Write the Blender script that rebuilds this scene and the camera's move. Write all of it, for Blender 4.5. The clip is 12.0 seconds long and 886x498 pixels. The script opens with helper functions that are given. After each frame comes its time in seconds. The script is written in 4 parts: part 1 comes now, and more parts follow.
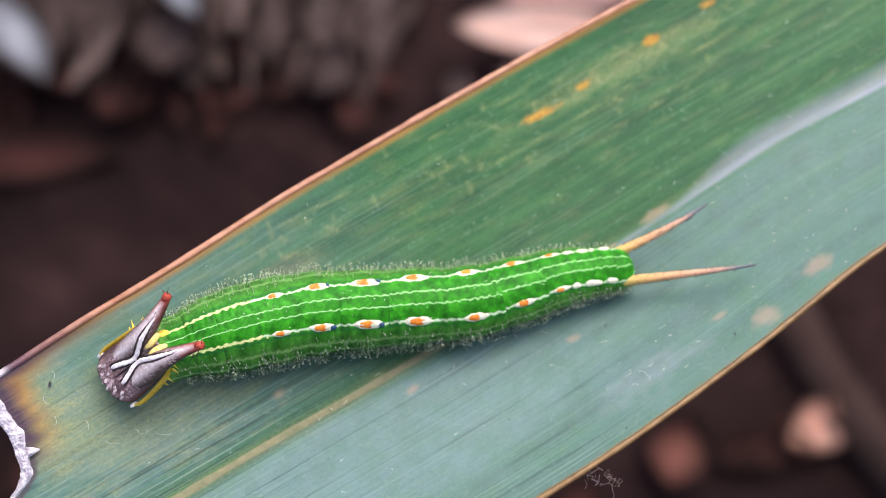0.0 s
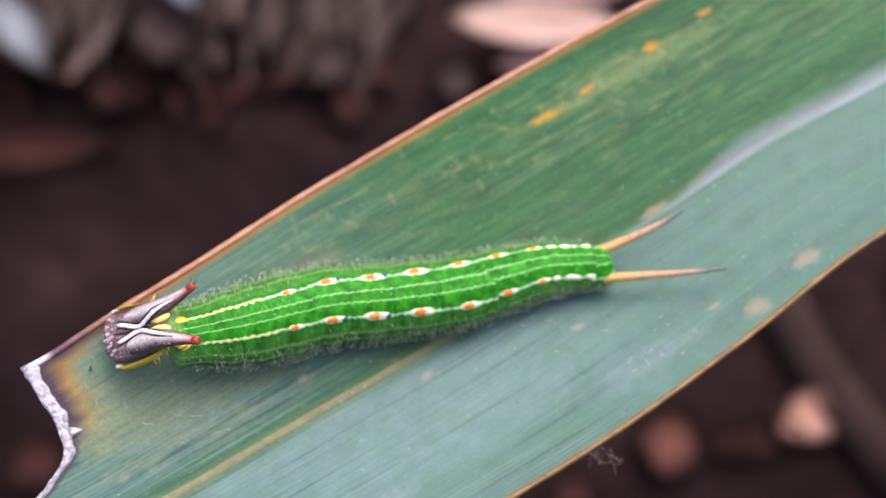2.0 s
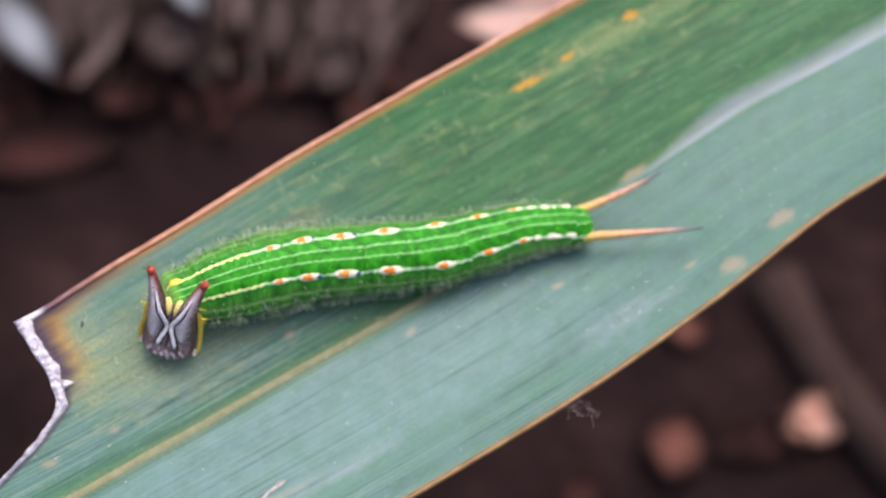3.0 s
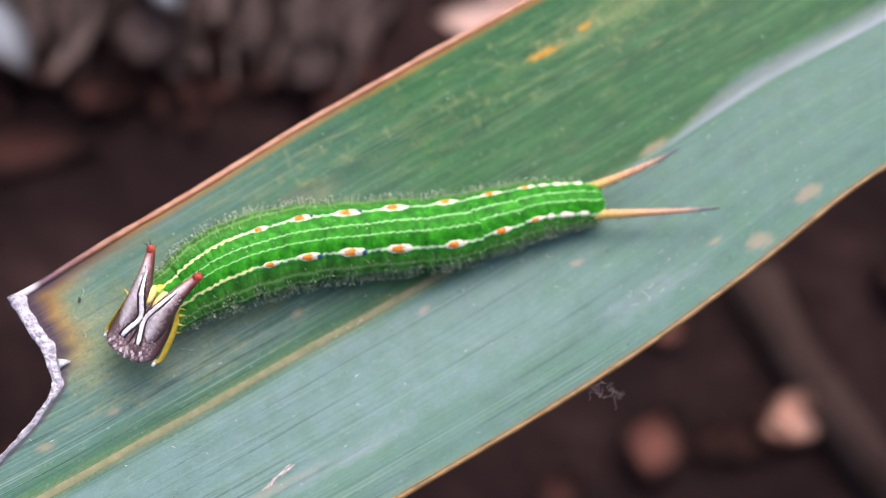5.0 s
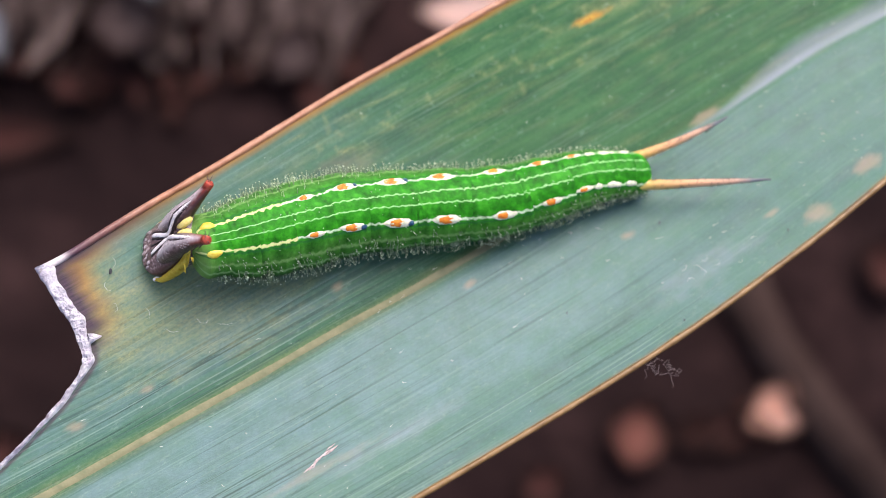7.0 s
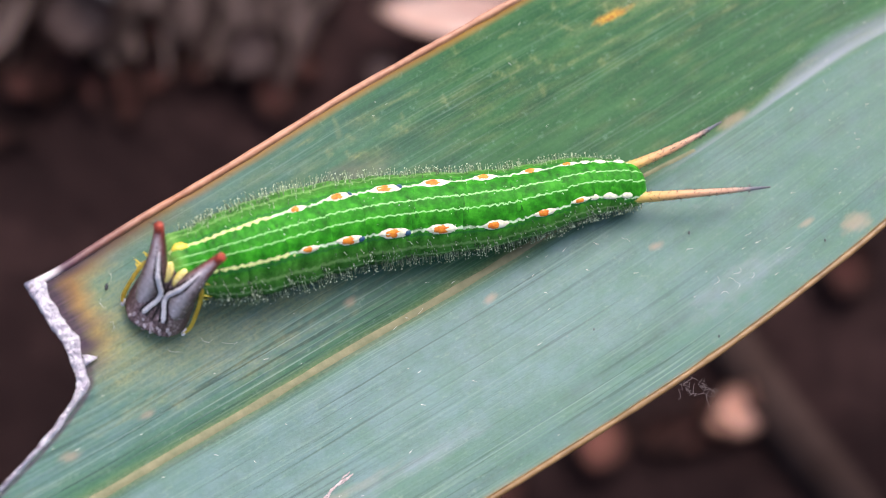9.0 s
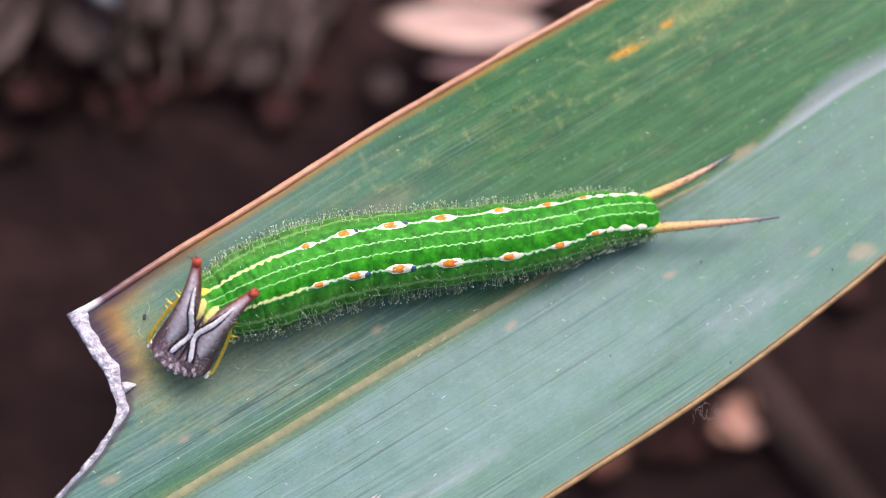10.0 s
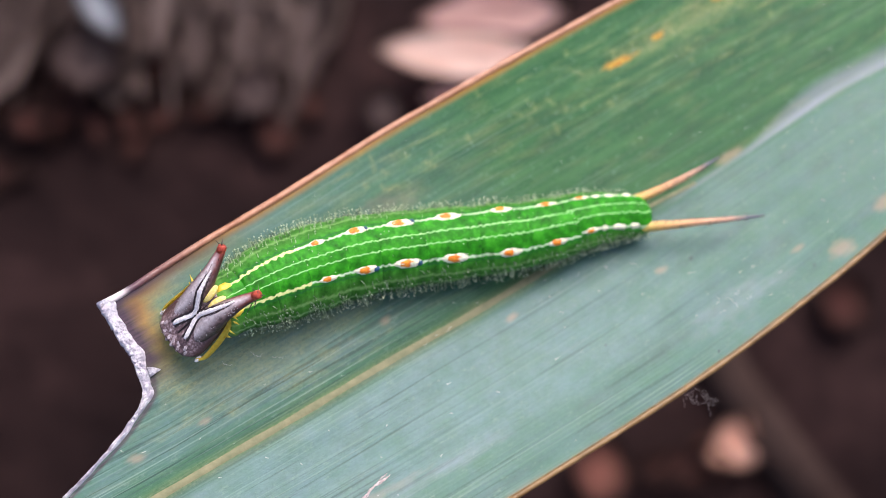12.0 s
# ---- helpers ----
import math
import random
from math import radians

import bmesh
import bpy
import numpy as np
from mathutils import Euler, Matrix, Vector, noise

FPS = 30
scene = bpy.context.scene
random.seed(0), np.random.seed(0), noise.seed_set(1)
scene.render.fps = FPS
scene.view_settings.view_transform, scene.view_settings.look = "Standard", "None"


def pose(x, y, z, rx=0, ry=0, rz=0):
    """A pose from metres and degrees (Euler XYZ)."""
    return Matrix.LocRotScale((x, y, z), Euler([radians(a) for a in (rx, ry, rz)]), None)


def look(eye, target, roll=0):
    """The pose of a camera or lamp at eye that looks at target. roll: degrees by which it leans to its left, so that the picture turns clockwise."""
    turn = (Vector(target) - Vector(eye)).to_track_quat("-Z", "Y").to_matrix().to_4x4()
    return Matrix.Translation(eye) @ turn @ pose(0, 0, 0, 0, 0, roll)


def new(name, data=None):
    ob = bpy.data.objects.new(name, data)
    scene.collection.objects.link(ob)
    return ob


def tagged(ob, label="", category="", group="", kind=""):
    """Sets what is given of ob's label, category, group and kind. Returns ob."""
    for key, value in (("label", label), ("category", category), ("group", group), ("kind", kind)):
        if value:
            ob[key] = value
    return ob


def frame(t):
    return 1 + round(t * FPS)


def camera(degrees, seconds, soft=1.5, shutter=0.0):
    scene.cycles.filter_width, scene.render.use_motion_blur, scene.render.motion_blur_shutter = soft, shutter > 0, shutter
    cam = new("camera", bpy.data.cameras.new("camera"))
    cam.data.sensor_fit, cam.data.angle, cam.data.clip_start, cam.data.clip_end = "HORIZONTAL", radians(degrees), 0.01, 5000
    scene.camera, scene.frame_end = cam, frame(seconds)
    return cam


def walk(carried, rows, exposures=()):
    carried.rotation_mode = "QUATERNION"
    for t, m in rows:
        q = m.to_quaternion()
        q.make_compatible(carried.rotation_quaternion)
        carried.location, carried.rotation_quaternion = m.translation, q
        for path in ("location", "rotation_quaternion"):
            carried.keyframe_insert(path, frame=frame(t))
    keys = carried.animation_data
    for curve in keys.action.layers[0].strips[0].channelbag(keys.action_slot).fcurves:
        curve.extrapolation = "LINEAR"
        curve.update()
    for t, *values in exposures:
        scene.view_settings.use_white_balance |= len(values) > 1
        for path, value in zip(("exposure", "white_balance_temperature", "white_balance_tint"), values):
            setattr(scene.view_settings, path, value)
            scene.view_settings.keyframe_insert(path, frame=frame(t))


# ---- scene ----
cam = camera(40, 12.0, soft=0.8)
cam.data.dof.use_dof = True
cam.data.dof.focus_distance = 0.0668
cam.data.dof.aperture_fstop = 33.0
PATH = [
    (0, pose(0.00930, -0.03101, 0.06776, 25.398, 1.634, 1.219)),
    (0.5, pose(0.00814, -0.03052, 0.06831, 24.090, 1.524, 1.074)),
    (1, pose(0.00932, -0.03093, 0.06886, 24.512, 0.953, 0.963)),
    (1.5, pose(0.00723, -0.03190, 0.06983, 24.466, 1.323, 1.254)),
    (2, pose(0.00822, -0.03297, 0.07243, 24.951, 1.312, 1.188)),
    (2.5, pose(0.01036, -0.03519, 0.07400, 24.902, 1.247, 1.042)),
    (3, pose(0.01006, -0.03674, 0.07287, 25.409, 1.777, 1.257)),
    (3.2, pose(0.00962, -0.03652, 0.07147, 25.127, 1.758, 1.174)),
    (5, pose(0.00730, -0.03683, 0.06903, 25.485, 0.546, 0.849)),
    (5.5, pose(0.00401, -0.03638, 0.06707, 24.916, 0.502, 0.936)),
    (6, pose(0.00444, -0.03630, 0.06701, 24.902, 0.113, 0.653)),
    (6.5, pose(0.00386, -0.03678, 0.06721, 25.446, -0.518, 0.660)),
    (7, pose(0.00283, -0.03676, 0.06525, 25.324, -0.665, 0.395)),
    (7.2, pose(0.00245, -0.03608, 0.06435, 25.255, -0.510, 0.408)),
    (8.8, pose(-0.00110, -0.03375, 0.06071, 25.424, -2.975, -0.651)),
    (9, pose(-0.00087, -0.03413, 0.06120, 25.348, -2.675, -0.615)),
    (9.5, pose(-0.00110, -0.03410, 0.06295, 25.539, -2.668, -0.702)),
    (10, pose(-0.00227, -0.03405, 0.06420, 25.617, -2.652, -0.595)),
    (10.5, pose(-0.00171, -0.03517, 0.06604, 26.476, -2.660, -0.682)),
    (11, pose(0.00013, -0.03717, 0.06780, 26.543, -2.051, -0.741)),
    (11.5, pose(-0.00139, -0.03751, 0.06838, 27.280, -2.180, -0.659)),
    (12, pose(-0.00294, -0.03792, 0.06718, 27.119, -2.741, -0.765)),
]
walk(cam, PATH, exposures=((0, 1.0, 6650, 16), (12, 1.0, 6650, 16)))

# ---------------------------------------------------------------- world and light
world = bpy.data.worlds.new("sky")
scene.world = world
world.use_nodes = True
wn = world.node_tree.nodes
sky = wn.new("ShaderNodeTexSky")
sky.sky_type = "NISHITA"
sky.sun_disc = False
sky.air_density = 0.5
sky.dust_density = 3.5
sky.ozone_density = 0.6
sky.sun_elevation = radians(60.7)
sky.sun_rotation = radians(31)
wn["Background"].inputs["Strength"].default_value = 0.15
world.node_tree.links.new(sky.outputs[0], wn["Background"].inputs["Color"])
sun = new("sun", bpy.data.lights.new("sun", "SUN"))
sun.data.energy = 1.45
sun.data.angle = radians(62)
sun.data.color = (1.0, 0.985, 0.95)
sun.matrix_world = look((0.25, 0.42, 0.87), (0, 0, 0))

# ---------------------------------------------------------------- materials


class Mat:
    """A small wrapper round one node material."""

    def __init__(self, name, rough=0.5, spec=0.5, metal=0.0):
        self.m = bpy.data.materials.new(name)
        self.m.use_nodes = True
        self.t = self.m.node_tree
        self.b = self.t.nodes["Principled BSDF"]
        self.b.inputs["Roughness"].default_value = rough
        self.b.inputs["Specular IOR Level"].default_value = spec
        self.b.inputs["Metallic"].default_value = metal

    def node(self, kind, **kw):
        n = self.t.nodes.new(kind)
        for k, v in kw.items():
            if k == "operation":
                n.operation = v
            elif k == "attribute_name":
                n.attribute_name = v
            elif k == "blend_type":
                n.blend_type = v
        return n

    def link(self, a, b):
        self.t.links.new(a, b)

    def put(self, sock, v):
        if isinstance(v, bpy.types.NodeSocket):
            self.link(v, sock)
        else:
            sock.default_value = v

    def math(self, op, a, b=0.0, c=0.0):
        n = self.node("ShaderNodeMath", operation=op)
        for i, v in enumerate((a, b, c)):
            self.put(n.inputs[i], v)
        return n.outputs[0]

    def coords(self, kind="Object"):
        return self.node("ShaderNodeTexCoord").outputs[kind]

    def scaled(self, vec, sx, sy, sz):
        n = self.node("ShaderNodeMapping")
        self.link(vec, n.inputs["Vector"])
        n.inputs["Scale"].default_value = (sx, sy, sz)
        return n.outputs[0]

    def noise(self, vec, scale=1.0, detail=3.0, rough=0.55):
        n = self.node("ShaderNodeTexNoise")
        self.link(vec, n.inputs["Vector"])
        n.inputs["Scale"].default_value = scale
        n.inputs["Detail"].default_value = detail
        n.inputs["Roughness"].default_value = rough
        return n.outputs["Fac"]

    def ramp(self, fac, *stops):
        n = self.node("ShaderNodeValToRGB")
        self.put(n.inputs[0], fac)
        e = n.color_ramp.elements
        while len(e) < len(stops):
            e.new(0.5)
        for s, (p, c) in zip(e, stops):
            s.position = p
            s.color = (c, c, c, 1) if isinstance(c, (int, float)) else (*c, 1)
        return n.outputs["Color"]

    def mix(self, fac, a, b, kind="MIX"):
        n = self.node("ShaderNodeMixRGB", blend_type=kind)
        self.put(n.inputs[0], fac)
        for i, v in ((1, a), (2, b)):
            self.put(n.inputs[i], (*v, 1) if isinstance(v, tuple) else v)
        return n.outputs[0]

    def attr(self, name):
        return self.node("ShaderNodeAttribute", attribute_name=name).outputs["Fac"]

    def color(self, v):
        self.put(self.b.inputs["Base Color"], (*v, 1) if isinstance(v, tuple) else v)
        return self

    def rough(self, v):
        self.put(self.b.inputs["Roughness"], v)
        return self

    def bump(self, height, mm, strength=1.0):
        n = self.node("ShaderNodeBump")
        n.inputs["Strength"].default_value = strength
        n.inputs["Distance"].default_value = mm / 1000
        self.link(height, n.inputs["Height"])
        self.link(n.outputs[0], self.b.inputs["Normal"])
        return self

    def sheen_through(self, weight, cm, tint):
        self.b.inputs["Subsurface Weight"].default_value = weight
        self.b.inputs["Subsurface Radius"].default_value = tint
        self.b.inputs["Subsurface Scale"].default_value = cm / 100
        return self


def speckled(name, low, high, scale, rough=0.5, spec=0.4, mm=0.03, detail=4.0):
    """A plain two-tone material with grain; scale in features per metre."""
    m = Mat(name, rough, spec)
    n = m.noise(m.coords(), scale, detail)
    m.color(m.ramp(n, (0.3, low), (0.7, high)))
    if mm:
        m.bump(m.noise(m.coords(), scale * 2.5, 3), mm)
    return m


# The blade: two-tone green with parallel veins, stains and painted sky sheen given by attributes of the mesh.
BLADE = Mat("leaf_blade", 0.5, 0.25)
_uv = BLADE.coords("UV")
_fine = BLADE.noise(BLADE.scaled(_uv, 0.42, 74, 1), 1.0, 3, 0.6)
_mid = BLADE.noise(BLADE.scaled(_uv, 0.5, 14, 1), 1.0, 3, 0.6)
_cloud = BLADE.noise(BLADE.scaled(_uv, 2.6, 5.5, 1), 1.0, 6, 0.68)
_cell = BLADE.noise(BLADE.scaled(_uv, 38, 60, 1), 1.0, 3, 0.7)
_fine2 = BLADE.noise(BLADE.scaled(_uv, 0.36, 48, 3.3), 1.0, 3, 0.65)
_veil = BLADE.math("MULTIPLY", BLADE.attr("streak"), BLADE.ramp(BLADE.noise(BLADE.scaled(_uv, 0.7, 3.5, 1), 1.0, 2), (0.35, 0.25), (0.65, 1.0)))
_band = BLADE.noise(BLADE.scaled(_uv, 0.35, 7, 1), 1.0, 2, 0.5)
_coarse = BLADE.noise(BLADE.scaled(_uv, 0.36, 36, 5.1), 1.0, 4, 0.7)
_patch = BLADE.noise(BLADE.scaled(_uv, 5.0, 5.5, 2.2), 1.0, 6, 0.7)
_fleck = BLADE.noise(BLADE.scaled(_uv, 14, 22, 1), 1.0, 4, 0.75)
_tone = BLADE.math("ADD", BLADE.math("ADD", BLADE.math("MULTIPLY", _mid, 0.25), BLADE.math("MULTIPLY", _cloud, 0.35)), BLADE.math("MULTIPLY", _band, 0.40))
_tone = BLADE.math("ADD", _tone, BLADE.math("MULTIPLY", BLADE.math("SUBTRACT", _cell, 0.5), 0.22))
_green = BLADE.ramp(_tone, (0.36, (0.007, 0.060, 0.020)), (0.5, (0.020, 0.104, 0.035)), (0.65, (0.047, 0.152, 0.056)))
_green = BLADE.mix(BLADE.math("MULTIPLY", BLADE.ramp(_fine, (0.52, 0.0), (0.62, 1.0)), _veil), _green, (0.125, 0.225, 0.140))
_green = BLADE.mix(BLADE.math("MULTIPLY", BLADE.ramp(_fine2, (0.38, 1.0), (0.46, 0.0)), _veil), _green, (0.014, 0.062, 0.038))
# Bluish sheen of the sky, mixed into the base colour.
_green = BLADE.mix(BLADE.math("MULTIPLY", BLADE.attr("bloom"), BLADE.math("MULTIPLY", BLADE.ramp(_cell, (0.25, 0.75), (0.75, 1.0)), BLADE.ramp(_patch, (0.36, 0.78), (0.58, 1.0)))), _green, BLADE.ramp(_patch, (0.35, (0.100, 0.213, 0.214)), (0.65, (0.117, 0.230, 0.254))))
_green = BLADE.mix(BLADE.math("MULTIPLY", BLADE.ramp(_coarse, (0.405, 1.0), (0.432, 0.0)), _veil), _green, (0.010, 0.055, 0.042))
_green = BLADE.mix(BLADE.math("MULTIPLY", BLADE.ramp(_fine, (0.60, 0.0), (0.66, 0.30)), _veil), _green, (0.255, 0.390, 0.350))
_green = BLADE.mix(BLADE.math("MULTIPLY", BLADE.ramp(_fleck, (0.58, 0.0), (0.70, 1.0)), 0.32), _green, (0.200, 0.330, 0.250))
# Sky reflected beside the midrib, painted as a pale lilac colour.
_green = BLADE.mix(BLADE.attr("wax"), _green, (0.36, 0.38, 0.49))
_green = BLADE.mix(BLADE.math("MULTIPLY", BLADE.attr("yellow"), BLADE.ramp(_cell, (0.35, 0.4), (0.65, 1.0))), _green, (0.310, 0.325, 0.135))
_green = BLADE.mix(BLADE.attr("tan"), _green, (0.390, 0.280, 0.190))
_green = BLADE.mix(BLADE.attr("orange"), _green, BLADE.ramp(_cell, (0.38, (0.400, 0.140, 0.012)), (0.62, (0.600, 0.350, 0.030))))
_green = BLADE.mix(BLADE.attr("brown"), _green, BLADE.ramp(_mid, (0.3, (0.190, 0.080, 0.014)), (0.7, (0.380, 0.185, 0.030))))
_green = BLADE.mix(BLADE.attr("purple"), _green, BLADE.ramp(_fine, (0.35, (0.016, 0.007, 0.020)), (0.65, (0.070, 0.034, 0.062))))
BLADE.color(_green)
BLADE.put(BLADE.b.inputs["Specular IOR Level"], BLADE.math("ADD", 0.18, BLADE.math("MULTIPLY", BLADE.attr("bloom"), 0.42)))
BLADE.sheen_through(0.35, 0.22, (0.75, 1.0, 0.3))
BLADE.rough(BLADE.ramp(_cloud, (0.3, 0.44), (0.7, 0.60)))
BLADE.bump(BLADE.math("ADD", BLADE.math("MULTIPLY", _coarse, 0.6), BLADE.math("MULTIPLY", _cell, 0.5)), 0.05, 0.6)

MIDRIB = speckled("leaf_midrib", (0.150, 0.165, 0.085), (0.235, 0.225, 0.125), 1400, 0.5, 0.25)


def margin_material(name, low, high, old):
    m = Mat(name, 0.4, 0.5)
    x = m.node("ShaderNodeSeparateXYZ")
    m.link(m.coords("UV"), x.inputs[0])
    n = m.noise(m.coords(), 900, 4)
    aged = m.mix(m.ramp(x.outputs[0], (0.02, 1.0), (0.10, 0.0)), m.ramp(n, (0.3, low), (0.7, high)), old)
    m.color(m.mix(m.ramp(x.outputs[0], (0.014, 1.0), (0.024, 0.0)), aged, m.ramp(n, (0.3, (0.45, 0.38, 0.40)), (0.7, (0.88, 0.84, 0.84)))))
    m.bump(m.noise(m.coords(), 2500), 0.05)
    return m


MARGIN = margin_material("upper_margin", (0.32, 0.130, 0.070), (0.52, 0.27, 0.165), (0.075, 0.032, 0.060))
MARGIN_LOW = margin_material("lower_margin", (0.150, 0.082, 0.024), (0.275, 0.165, 0.065), (0.26, 0.19, 0.06))
DRIED = speckled("dried_rim", (0.48, 0.43, 0.54), (0.96, 0.94, 0.99), 2600, 0.75, 0.3, 0.35)
SCAR = speckled("dry_scratch", (0.30, 0.22, 0.22), (0.66, 0.56, 0.56), 3000, 0.7)
SILK = Mat("silk", 0.35, 0.5).color((0.48, 0.52, 0.46))
WEB = Mat("web", 0.5, 0.5).color((0.24, 0.20, 0.20))
SPECK = speckled("frass", (0.015, 0.02, 0.025), (0.06, 0.06, 0.07), 3000, 0.7)


def skin_material(name, collar):
    """Green skin with pale lines along the body; UV is length in cm and degrees from the back."""
    m = Mat(name, 0.5, 0.14)
    uvn = m.node("ShaderNodeSeparateXYZ")
    m.link(m.coords("UV"), uvn.inputs[0])
    along, deg = uvn.outputs[0], m.math("ABSOLUTE", uvn.outputs[1])
    obj = m.coords()
    n1, n2 = m.noise(obj, 1500, 4, 0.6), m.noise(obj, 5200, 3, 0.6)
    wave = m.math("MULTIPLY", m.math("SINE", m.math("ADD", m.math("MULTIPLY", along, 125.0), m.math("MULTIPLY", n1, 9.0))), 0.8)
    wob = m.math("ADD", deg, m.math("ADD", wave, m.math("MULTIPLY", m.math("SUBTRACT", n2, 0.5), 6.0)))

    def band(at, half, soft):
        d = m.math("ABSOLUTE", m.math("SUBTRACT", wob, at))
        return m.math("SUBTRACT", 1.0, m.math("SMOOTH_MIN", m.math("MAXIMUM", m.math("DIVIDE", m.math("SUBTRACT", d, half), soft), 0.0), 1.0, 0.05))

    base = m.ramp(n1, (0.32, (0.006, 0.088, 0.003)), (0.5, (0.014, 0.200, 0.006)), (0.7, (0.040, 0.345, 0.016)))
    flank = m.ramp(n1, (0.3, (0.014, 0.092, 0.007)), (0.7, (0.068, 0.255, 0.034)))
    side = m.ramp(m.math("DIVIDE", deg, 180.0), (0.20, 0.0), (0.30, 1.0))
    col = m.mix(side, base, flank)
    # Shade under the body, painted as near-black green towards the belly.
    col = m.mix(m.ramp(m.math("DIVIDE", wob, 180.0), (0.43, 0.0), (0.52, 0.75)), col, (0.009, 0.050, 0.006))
    col = m.mix(m.math("MULTIPLY", band(9.2, 0.35, 1.1), 0.95), col, (0.32, 0.68, 0.26))
    if collar:
        fore = m.math("MINIMUM", m.math("MAXIMUM", m.math("DIVIDE", m.math("SUBTRACT", -0.09, along), 0.09), 0.0), 1.0)
        col = m.mix(m.math("MULTIPLY", fore, 0.75), col, (0.22, 0.42, 0.10))
    line = (0.68, 0.74, 0.32) if collar else (0.62, 0.82, 0.55)
    thread = m.math("MULTIPLY", band(35.0, 0.9, 1.5), m.ramp(n1, (0.40, 0.55), (0.55, 1.0)))
    if collar:
        thread = band(35.0, m.math("ADD", 1.7, m.math("MULTIPLY", m.math("SINE", m.math("MULTIPLY", along, 135.0)), 0.8)), 1.5)
    col = m.mix(m.math("MULTIPLY", thread, 0.95), col, line)
    col = m.mix(m.math("MULTIPLY", band(41.5, 0.6, 2.5), 0.65), col, (0.012, 0.09, 0.03))
    col = m.mix(m.math("MULTIPLY", band(62.0, 0.8, 3.0), 0.28), col, (0.40, 0.60, 0.25))
    col = m.mix(m.math("MULTIPLY", band(79.0, 0.8, 3.0), 0.40), col, (0.36, 0.55, 0.25))
    m.color(col)
    m.bump(m.math("ADD", m.math("MULTIPLY", n1, 0.6), n2), 0.05, 0.7)
    m.sheen_through(0.10, 0.03, (0.3, 1.0, 0.15))
    return m


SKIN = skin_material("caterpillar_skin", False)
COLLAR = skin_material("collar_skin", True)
PALE = speckled("pale_spot", (0.58, 0.62, 0.40), (0.86, 0.85, 0.70), 5200, 0.55)
ORANGE = speckled("orange_spot", (0.60, 0.12, 0.008), (0.84, 0.31, 0.025), 5000, 0.5)
BLUE = speckled("blue_spot", (0.008, 0.03, 0.07), (0.02, 0.10, 0.20), 5000, 0.4)
YELLOW = speckled("yellow_patch", (0.68, 0.44, 0.015), (0.86, 0.72, 0.12), 3500, 0.4)
CROWN = speckled("crown_yellow", (0.76, 0.60, 0.10), (0.92, 0.83, 0.38), 5000, 0.45)
BRISTLE = Mat("bristle", 0.35, 0.6)
BRISTLE.color(BRISTLE.ramp(BRISTLE.node("ShaderNodeNewGeometry").outputs["Random Per Island"], (0.25, (0.030, 0.060, 0.025)), (0.75, (0.30, 0.40, 0.24))))
BEAD = Mat("bead", 0.45, 0.5)
BEAD.color(BEAD.ramp(BEAD.node("ShaderNodeNewGeometry").outputs["Random Per Island"], (0.3, (0.16, 0.24, 0.12)), (0.9, (0.64, 0.73, 0.55))))
DARK_BRISTLE = Mat("dark_bristle", 0.4, 0.5).color((0.045, 0.028, 0.025))
SHELL = Mat("head_shell", 0.30, 0.6)
_ho = SHELL.coords()
_hs = SHELL.node("ShaderNodeSeparateXYZ")
SHELL.link(_ho, _hs.inputs[0])
_hn = SHELL.math("ADD", SHELL.math("MULTIPLY", SHELL.noise(_ho, 1600, 3), 0.45), SHELL.math("MULTIPLY", SHELL.noise(_ho, 6500, 2), 0.55))
_rim = SHELL.math("ADD", SHELL.math("MULTIPLY", SHELL.math("ABSOLUTE", _hs.outputs[0]), 1000.0), SHELL.math("MULTIPLY", _hn, 0.35))
SHELL.color(SHELL.mix(SHELL.ramp(SHELL.math("SUBTRACT", _rim, 1.0), (0.48, 0.0), (0.68, 0.9)),
                      SHELL.ramp(_hn, (0.38, (0.055, 0.029, 0.031)), (0.52, (0.165, 0.102, 0.106)), (0.64, (0.420, 0.325, 0.340))), (0.060, 0.020, 0.019)))
SHELL.bump(_hn, 0.05, 0.8)
BACK = speckled("head_back", (0.06, 0.20, 0.03), (0.22, 0.40, 0.10), 2000, 0.5)
RIDGE = speckled("white_ridge", (0.64, 0.58, 0.61), (0.97, 0.95, 0.95), 7000, 0.4)
GRAIN = speckled("pale_grain", (0.30, 0.24, 0.26), (0.70, 0.64, 0.66), 9000, 0.4)
SUTURE = speckled("face_suture", (0.012, 0.008, 0.009), (0.045, 0.03, 0.032), 5000, 0.4)
MOUTH = speckled("mouth_parts", (0.20, 0.15, 0.16), (0.66, 0.58, 0.61), 5000, 0.4)
HORN_TIP = speckled("horn_tip", (0.20, 0.022, 0.014), (0.56, 0.09, 0.05), 4500, 0.4)
HORN = Mat("horn", 0.36, 0.5)
_hx = HORN.node("ShaderNodeSeparateXYZ")
HORN.link(HORN.coords("UV"), _hx.inputs[0])
HORN.color(HORN.mix(HORN.ramp(HORN.math("ADD", _hx.outputs[0], HORN.math("MULTIPLY", HORN.noise(HORN.coords(), 3000), 0.2)), (0.68, 0.0), (1.00, 1.0)),
                    HORN.ramp(HORN.noise(HORN.coords(), 3500), (0.36, (0.075, 0.040, 0.040)), (0.64, (0.260, 0.175, 0.175))), (0.280, 0.045, 0.028)))
# White crest line, broadened into a painted highlight along the horn.
_crest = HORN.math("SUBTRACT", 1.0, HORN.math("MINIMUM", HORN.math("DIVIDE", HORN.math("ABSOLUTE", HORN.math("SUBTRACT", _hx.outputs[1], 0.27)), 0.13), 1.0))
_horn = HORN.b.inputs["Base Color"].links[0].from_socket
